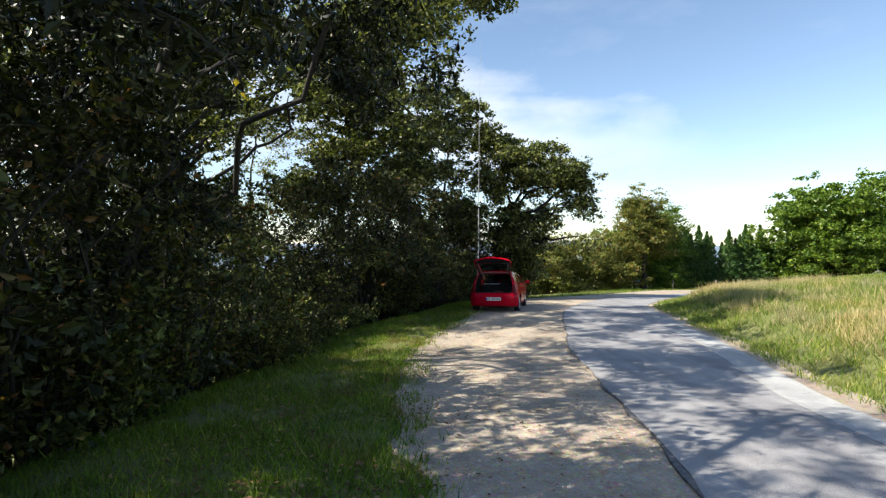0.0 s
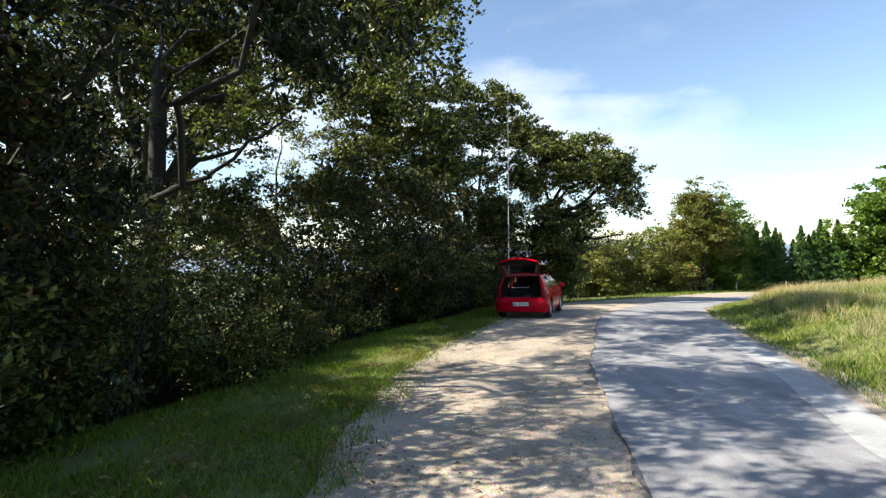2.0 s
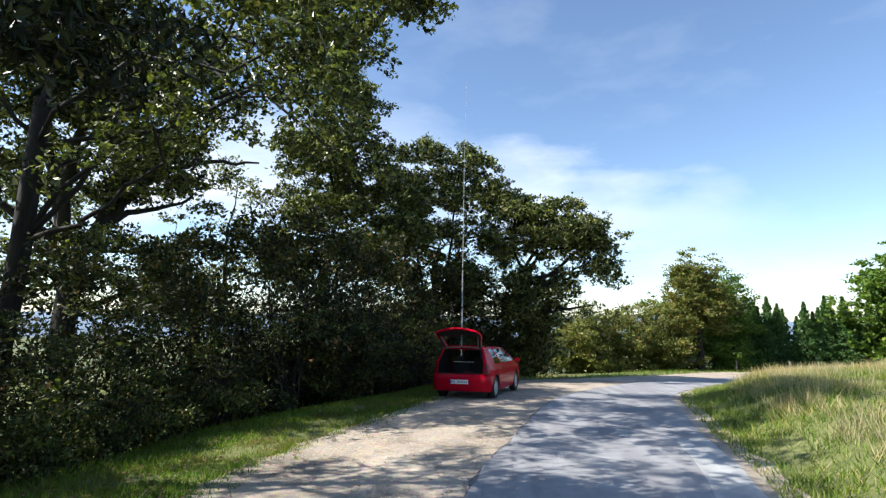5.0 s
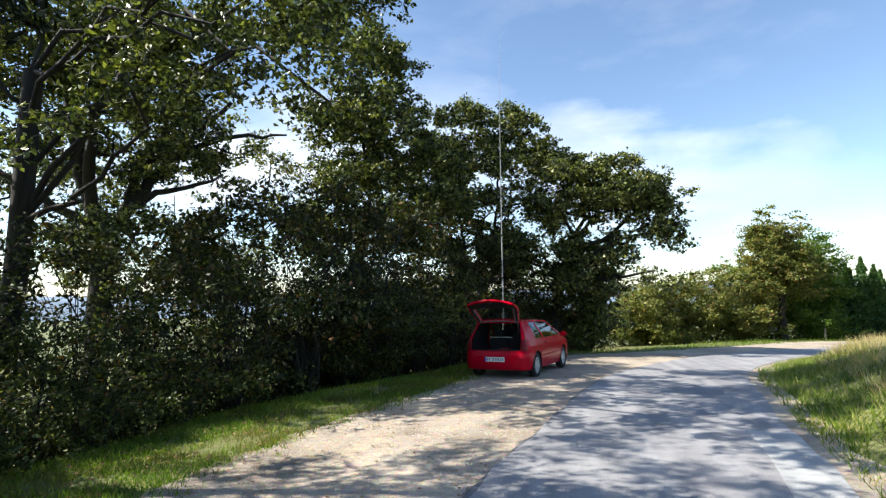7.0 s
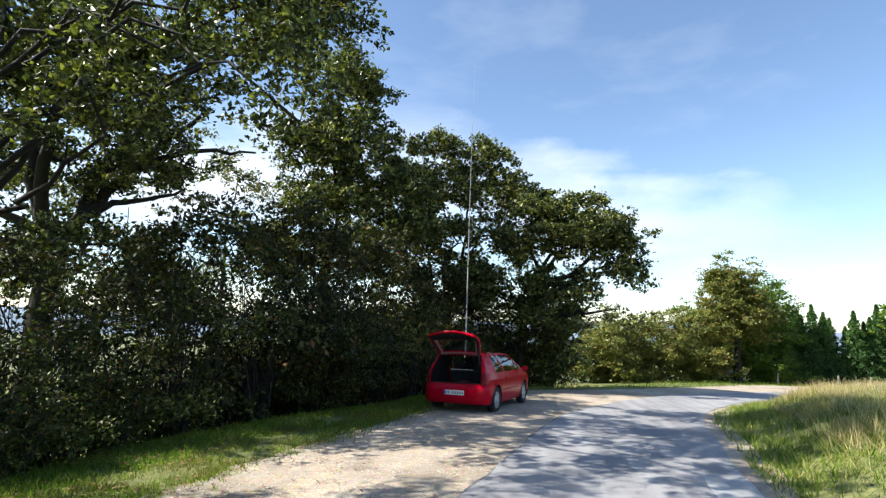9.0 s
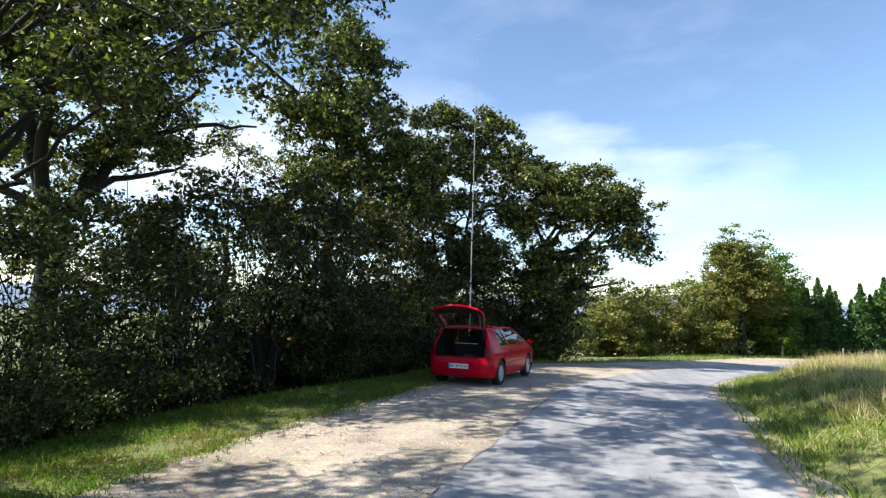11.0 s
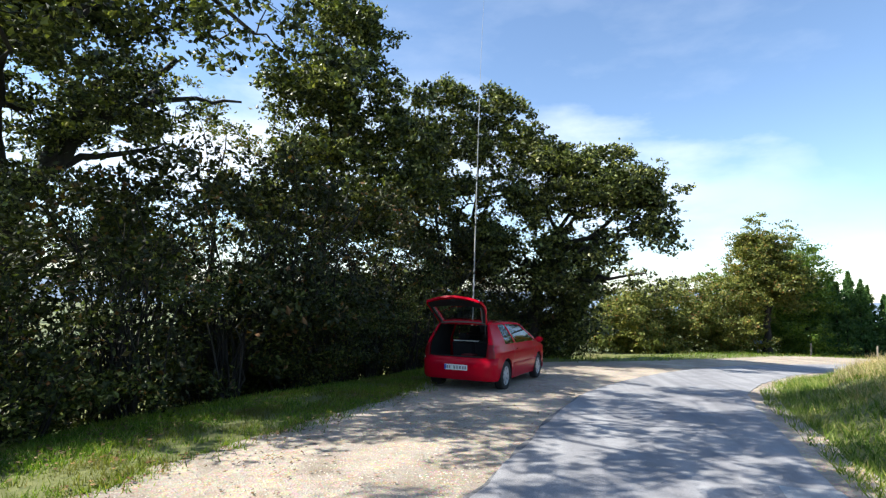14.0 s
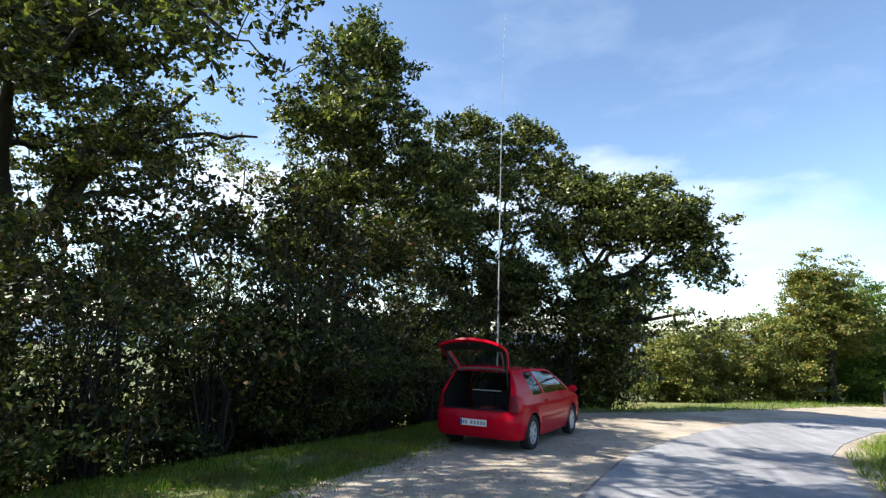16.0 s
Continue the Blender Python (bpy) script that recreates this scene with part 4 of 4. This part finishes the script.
        # rear corner: lamp below, pillar above
        def corner(w, s):
            inner = lerp(w, [0.70, 1.0, 1.40], [0.645, 0.66, 0.55])
            outer = (body_half(0.2, min(w, 0.93)) if w < 0.93 else abs(house(0, (w - 0.93) / 0.455)[0]))
            ou = (0.15 if w < 0.93 else house(0, (w - 0.93) / 0.455)[1])
            iu = tail(w)
            bulge = math.sin(math.pi * s) * 0.045
            return (sgn * (inner + (outer - inner) * s + bulge * 0.7), iu + (ou - iu) * s ** 1.6 - bulge * 0.3, w)
        part("tail_lamp", solid(grid_bm([[corner(w, s) for s in np.linspace(0, 1, 8)] for w in np.linspace(0.70, 0.97, 8)]), 0.01), LENS, car, "dark red wrap-round tail lamp")
        part("rear_pillar", solid(grid_bm([[corner(w, s) for s in np.linspace(0, 1, 8)] for w in np.linspace(0.973, 1.40, 10)]), 0.012), RED, car)
        # boot lining
        part("boot_lining", grid_bm([[(sgn * lerp(w, [0.5, 1.0, 1.38], [0.625, 0.64, 0.535]), tail(w) + 0.02 + k * (1.05 - tail(w)), w) for k in (0, 0.5, 1)] for w in np.linspace(0.50, 1.38, 8)]), TRIM, car)
        for axle in (0.76, 3.27):
            part("wheel_housing", grid_bm([[(sgn * x, axle + 0.362 * math.cos(a), 0.31 + 0.362 * math.sin(a)) for x in (0.56, 0.845)] for a in np.linspace(-0.3, math.pi + 0.3, 20)]), TRIM, car)
    roof = [[(x, u, 1.385 + 0.035 * math.sin(math.pi * min(1, max(0, (u - 0.3) / 2.3))) + 0.03 * (1 - (x / rail) ** 2)) for x in np.linspace(-rail, rail, 13)] for u in np.linspace(0.34, 2.44, 16)]
    part("roof", solid(grid_bm(roof), 0.016), RED, car)
    part("roof_lining", grid_bm([[(x * 0.97, y, z - 0.035) for x, y, z in row] for row in roof]), LINER, car)
    part("windscreen", grid_bm([[(s * lerp(k, [0, 1], [0.74, rail]), lerp(k, [0, 1], [3.27, 2.44]) + 0.12 * (1 - s * s) * (1 - k), lerp(k, [0, 1], [0.94, 1.39]) + 0.02 * (1 - s * s)) for s in np.linspace(-1, 1, 9)] for k in np.linspace(0, 1, 6)]), GLASS, car)
    part("bonnet", solid(grid_bm([[(s * lerp(k, [0, 0.8, 1], [0.80, 0.74, 0.62]), 3.24 + 0.86 * k + 0.06 * (1 - s * s), lerp(k, [0, 0.5, 0.85, 1], [0.925, 0.86, 0.77, 0.66]) + 0.045 * (1 - s * s)) for s in np.linspace(-1, 1, 11)] for k in np.linspace(0, 1, 9)]), 0.012), RED, car)
    part("front_bumper", solid(grid_bm([[(0.79 * math.copysign(abs(math.sin(a)) ** 0.45, a), 4.17 - 0.22 * abs(math.sin(a)) ** 4 - b, w) for a in np.linspace(-1.57, 1.57, 21)] for w, b in ((0.22, 0.05), (0.3, 0.0), (0.5, 0.0), (0.62, 0.05), (0.68, 0.1))]), 0.012), RED, car)
    bump_rows = [(0.24, 0.06), (0.29, 0.015), (0.36, 0.0), (0.50, -0.012), (0.58, -0.012), (0.63, 0.01), (0.69, 0.035), (0.715, 0.075)]
    part("rear_bumper", solid(grid_bm([[(0.852 * math.copysign(abs(math.sin(a)) ** 0.5, a) * (1 - 0.02 * (w < 0.27)), b + 0.20 * abs(math.sin(a)) ** 4.5, w) for a in np.linspace(-1.57, 1.57, 31)] for w, b in bump_rows]), 0.012), RED, car)
    part("boot_sill", block(0, 0.09, 0.715, 1.18, 0.10, 0.02, 0.006), TRIM, car)
    part("opening_header", block(0, 0.40, 1.385, 1.0, 0.09, 0.03, 0.008), RED, car)
    part("floor_pan", block(0, 2.1, 0.24, 1.5, 3.7, 0.08, 0.02), TRIM, car)
    part("boot_floor", block(0, 0.58, 0.52, 1.16, 1.02, 0.03, 0.006), CLOTH, car)
    part("luggage", block(-0.32, 0.24, 0.60, 0.34, 0.22, 0.09, 0.02), LINER, car, "small pale bag in the boot")
    part("luggage", block(0.12, 0.42, 0.64, 0.36, 0.4, 0.2, 0.05), plain("faded red bag", (0.16, 0.015, 0.018), 0.9), car, "soft red bag in the boot")
    lean = Matrix.Rotation(radians(12), 4, "X")
    for x in (-0.29, 0.29):
        part("rear_seat", block(x, 1.12, 0.74, 0.57, 0.16, 0.52, 0.05, lean), CLOTH, car)
        part("headrest", block(x, 1.04, 1.08, 0.25, 0.09, 0.15, 0.035), CLOTH, car)
        part("front_seat", block(x * 1.25, 2.0, 0.82, 0.50, 0.16, 0.66, 0.06, lean), CLOTH, car)
        part("headrest", block(x * 1.25, 1.9, 1.21, 0.26, 0.09, 0.17, 0.035), CLOTH, car)
    # White here paints in the streak of sunlight along the shelf.
    part("sunlit_shelf_edge", block(-0.2, 0.98, 0.985, 0.62, 0.05, 0.018, 0.004), WHITE, car, "folded parcel shelf edge, white for the sunlight on it")
    part("dashboard", block(0, 2.95, 0.86, 1.36, 0.42, 0.22, 0.06), TRIM, car)
    # number plate with plain bars
    plate = part("number_plate", block(0, -0.021, 0.495, 0.52, 0.012, 0.112, 0.004), WHITE, car, "white number plate with dark bars")
    part("plate_band", block(-0.239, -0.0285, 0.495, 0.038, 0.003, 0.10, 0), BLUE, plate)
    for x, w in ((-0.19, 0.045), (-0.135, 0.04), (-0.03, 0.05), (0.035, 0.04), (0.10, 0.05), (0.165, 0.045), (0.22, 0.04)):
        part("plate_bar", block(x, -0.0285, 0.495, w * 0.8, 0.003, 0.06, 0), INK, plate)
    # tailgate, swung up about its hinge
    hinge = Matrix.Translation((0, 0.36, 1.405)) @ Matrix.Rotation(radians(-102), 4, "X") @ Matrix.Translation((0, -0.36, -1.405))

    def gate(w, s, lift=0.0):
        half = lerp(w, [0.70, 0.78, 1.0, 1.36, 1.41], [0.60, 0.645, 0.655, 0.555, 0.53])
        bow = lerp(w, [0.70, 0.85, 1.4], [0.10, 0.06, 0.03])
        return hinge @ Vector((s * half, tail(w) - bow * (1 - s * s) - lift, w - 0.03 * (1 - s * s) * (w < 0.72)))

    ws, ss = [0.70, 0.74, 0.80, 0.88, 0.955, 1.02, 1.12, 1.22, 1.31, 1.36, 1.405], [-1, -0.97, -0.80, -0.55, -0.27, 0, 0.27, 0.55, 0.80, 0.97, 1]
    shell, pane = bmesh.new(), bmesh.new()
    for i in range(len(ws) - 1):
        for j in range(len(ss) - 1):
            win = 4 <= i <= 8 and 2 <= j <= 7
            t = pane if win else shell
            t.faces.new([t.verts.new(gate(w, s, 0)) for w, s in ((ws[i], ss[j]), (ws[i + 1], ss[j]), (ws[i + 1], ss[j + 1]), (ws[i], ss[j + 1]))])
    for b_ in (shell, pane):
        bmesh.ops.remove_doubles(b_, verts=b_.verts, dist=0.001)
    lid = part("tailgate", solid(shell, 0.045), RED, car, "raised red tailgate")
    part("rear_window", pane, GLASS, lid, "tinted rear window")
    part("lid_lining", solid(grid_bm([[gate(w, s, -0.054) for s in np.linspace(-0.93, 0.93, 9)] for w in (0.725, 0.83, 0.95)]), 0.006), TRIM, lid)
    part("window_seal", solid(grid_bm([[gate(w, s, -0.054) for s in np.linspace(-0.92, 0.92, 9)] for w in (1.33, 1.365)]), 0.006), LINER, lid)
    for sgn in (1, -1):
        part("window_seal", solid(grid_bm([[gate(w, sgn * s, -0.054) for s in (0.80, 0.85)] for w in np.linspace(0.96, 1.34, 6)]), 0.006), LINER, lid)
        part("lid_lining", solid(grid_bm([[gate(w, sgn * s, -0.052) for s in (0.855, 0.94)] for w in np.linspace(0.94, 1.36, 6)]), 0.006), TRIM, lid)
        a, b = Vector((sgn * 0.585, 0.16, 1.12)), gate(1.06, sgn * 0.93, -0.03)
        v, f = tubes([(np.array([a, b]), [0.011, 0.011])], 8)
        link_mesh("gas_strut", v, f, TRIM, car, True)
    part("lid_lock", block(0, 0, 0, 0.09, 0.03, 0.04, 0.008, Matrix.Translation(gate(0.74, 0, -0.07))), TRIM, lid)
    # wheels
    for sgn in (1, -1):
        for axle in (0.76, 3.27):
            wheel = part("wheel", lathe([(-0.085, 0.20), (-0.095, 0.24), (-0.092, 0.285), (-0.075, 0.307), (0.075, 0.307), (0.092, 0.285), (0.095, 0.24), (0.085, 0.20)]), RUBBER, car, "black tyre with silver cover")
            wheel.location = (sgn * 0.755, axle, 0.307)
            if sgn < 0:
                wheel.rotation_euler = (0, 0, math.pi)
            part("rim", lathe([(0.070, 0.205), (0.082, 0.198), (0.078, 0.185), (0.055, 0.18)]), SILVER, wheel)
            part("rim_back", lathe([(0.03, 0.19), (0.03, 0.005)]), TRIM, wheel)
            part("hub_cap", lathe([(0.052, 0.075), (0.074, 0.06), (0.082, 0.02), (0.083, 0.001)], 20), SILVER, wheel)
            for k in range(7):
                a = 2 * math.pi * k / 7
                bm = block(0.066, 0, 0.125, 0.018, 0.075, 0.14, 0.007)
                bmesh.ops.transform(bm, matrix=Matrix.Rotation(a, 4, "X"), verts=bm.verts)
                part("spoke", bm, SILVER, wheel)
    return car


car = build_car()
car.matrix_basis = pose(1.78, 18.17, float(height(2.0, 19.0)), -1.4, -1.0, -14.0)

# ---- mast ----
mast = new("antenna_mast")
mast.location = on(1.5, 22.2)
tagged(mast, "tall pale telescopic antenna mast standing beside the car", "mast")
low_z, rad = -0.1, 0.027
for k, length in enumerate((1.5, 1.4, 1.4, 1.3, 1.3, 1.2)):
    bend = 0.01 * k
    v, f = tubes([(np.array([[bend, 0, low_z], [bend + 0.01, 0, low_z + length]]), [rad, rad * 0.97])], 12)
    link_mesh("mast_section", v, f, PALE, mast, True)
    v, f = tubes([(np.array([[bend + 0.01, 0, low_z + length - 0.05], [bend + 0.01, 0, low_z + length + 0.02]]), [rad * 1.35, rad * 1.3])], 12)
    link_mesh("clamp", v, f, TRIM, mast, True)
    low_z, rad = low_z + length, rad * 0.84
v, f = tubes([(np.array([[0.06, 0, low_z], [0.08, 0, low_z + 1.4], [0.13, 0, low_z + 3.3]]), [0.007, 0.005, 0.003])], 8)
link_mesh("whip", v, f, PALE, mast, True)


# ---- grass ----
rng = np.random.default_rng(11)


def blades(name, pts, h, w, mat, label, lean=0.6, category="grass"):
    n = len(pts)
    a = rng.uniform(0, 2 * np.pi, n)
    hh = h * rng.uniform(0.45, 1.25, n)
    side = np.stack([np.cos(a), np.sin(a), np.zeros(n)], 1) * (w * rng.uniform(0.7, 1.3, n))[:, None]
    tip = rng.normal(size=(n, 3)) * (lean * hh)[:, None]
    tip[:, 2] = hh
    v = np.stack([pts - side, pts + side, pts + tip], 1).reshape(-1, 3)
    v[0::3, 2] -= 0.02
    v[1::3, 2] -= 0.02
    ob = link_mesh(name, v, np.arange(n * 3).reshape(n, 3), mat)
    return tagged(ob, label, category, kind="stuff")


def scatter(n, x0, x1, y0, y1, keep, clump=0.0):
    x, y = rng.uniform(x0, x1, n), rng.uniform(y0, y1, n)
    k = keep(x, y)
    if clump:
        c = np.array([noise.noise(Vector((u * 0.9, v * 0.9, 0.0))) + 0.6 * noise.noise(Vector((u * 3.1, v * 3.1, 5.0))) for u, v in zip(x, y)])
        k &= c > rng.uniform(-1.0, 1.0, n) * 0.35 + clump
    x, y = x[k], y[k]
    return np.stack([x, y, height(x, y) + 0.0], 1)


def verge(x, y):
    rag = np.array([0.3 * noise.noise(Vector((u * 1.7, v * 1.7, 2.0))) + 0.25 * noise.noise(Vector((u * 6.0, v * 6.0, 4.0))) for u, v in zip(x, y)])
    rag += rng.normal(size=len(x)) * 0.16
    bare = np.array([noise.noise(Vector((u * 0.8, v * 0.8, 12.0))) + 0.5 * noise.noise(Vector((u * 2.7, v * 2.7, 15.0))) for u, v in zip(x, y)])
    return (side_distance(x, y, GRASS_EDGE) < 0.1 + rag) & (side_distance(x, y, BUSH_EDGE) > -1.2) & (bare < 0.30 + rng.uniform(-0.1, 0.35, len(x)))


def bank(lo, hi):
    return lambda x, y: (lambda d: (d > lo) & (d < hi))(side_distance(x, y, ROAD_R))


blades("verge_grass", scatter(240000, -5, 3, 1, 24, verge, -0.45), 0.085, 0.008, VERGE, "short patchy green grass on the verge")
blades("verge_grass", scatter(30000, 0, 28, 24, 50, verge, -0.3), 0.2, 0.014, VERGE, "low grass at the foot of the shrubs")
blades("verge_grass", scatter(60000, -5, 3, 1, 26, verge, 0.12), 0.15, 0.007, VERGE, "longer grass tufts on the verge")
blades("bank_grass", scatter(230000, 4, 22, 2, 26, bank(0.2, 9), -0.3), 0.15, 0.010, GRASS, "long green grass on the roadside bank")
blades("meadow_grass", scatter(130000, 6, 60, 4, 48, bank(4, 60), -0.6), 0.12, 0.026, GRASS, "sunlit green meadow grass")
blades("dry_grass", scatter(120000, 4, 26, 3, 36, bank(1.4, 6.5), 0.16), 0.36, 0.007, STRAW, "tall dry straw-coloured grass on the bank", 0.3)
blades("dry_grass", scatter(110000, 5, 20, 5, 28, bank(1.5, 3.8), 0.08), 0.24, 0.008, STRAW, "bleached dry grass along the crest of the bank", 0.5)


def flakes(name, pts, size, mat, label, category):
    v, f = leaf_quads(pts + [0, 0, 0.012], size)
    v = v.reshape(-1, 4, 3)
    v[:, :, 2] = (v[:, :, 2] - v[:, :, 2].mean(1)[:, None]) * 0.25 + v[:, :, 2].mean(1)[:, None] + 0.008
    ob = link_mesh(name, v.reshape(-1, 3), f, mat)
    return tagged(ob, label, category, kind="stuff")


def littered(x, y):
    d = side_distance(x, y, GRASS_EDGE)
    return (d > -2.4) & (d < 0.05 + 0.35 * np.abs(rng.normal(size=len(x))))


def lay(x, y):
    return (side_distance(x, y, GRASS_EDGE) > -2.2) & (side_distance(x, y, ROAD_L) < 0.15)


flakes("fallen_leaves", scatter(24000, -4, 3, 1, 20, littered, 0.08) + [0, 0, 0.03], 0.065, LITTER, "brown fallen leaves lying along the verge", "leaves")
flakes("fallen_leaves", scatter(9000, -4, 5, 1, 24, lay, 0.1), 0.05, LITTER, "brown fallen leaves scattered over verge and gravel", "leaves")


STONE = plain("pale pebble stone", (0.42, 0.37, 0.30), 0.9, vary=0.35, scale=7)


def pebbles(pts, size, label):
    n = len(pts)
    oct_ = np.array([[1, 0, 0], [0, 1, 0], [-1, 0, 0], [0, -1, 0], [0, 0, 0.8], [0, 0, -0.8]])
    tri = np.array([[0, 1, 4], [1, 2, 4], [2, 3, 4], [3, 0, 4], [1, 0, 5], [2, 1, 5], [3, 2, 5], [0, 3, 5]])
    a = rng.uniform(0, 6.28, n)
    s = size * rng.uniform(0.4, 1.5, n)
    v = oct_[None] * (s[:, None, None] * rng.uniform(0.6, 1.1, (n, 6, 1)))
    x = v[..., 0] * np.cos(a)[:, None] - v[..., 1] * np.sin(a)[:, None]
    y = v[..., 0] * np.sin(a)[:, None] + v[..., 1] * np.cos(a)[:, None]
    v = np.stack([x, y, v[..., 2] * 0.6], -1) + pts[:, None]
    ob = link_mesh("pebbles", v.reshape(-1, 3), (tri[None] + np.arange(n)[:, None, None] * 6).reshape(-1, 3), STONE)
    return tagged(ob, label, "stones", kind="stuff")


def gravelled(x, y):
    return (side_distance(x, y, GRASS_EDGE) > 0.1) & (side_distance(x, y, ROAD_L) < 0.1)


pebbles(scatter(20000, -1, 6, 2, 20, gravelled, 0.0), 0.015, "small loose stones on the gravel")
pebbles(scatter(5000, 4, 10, 2, 22, bank(0.02, 0.5)), 0.018, "loose stones along the lane margin")
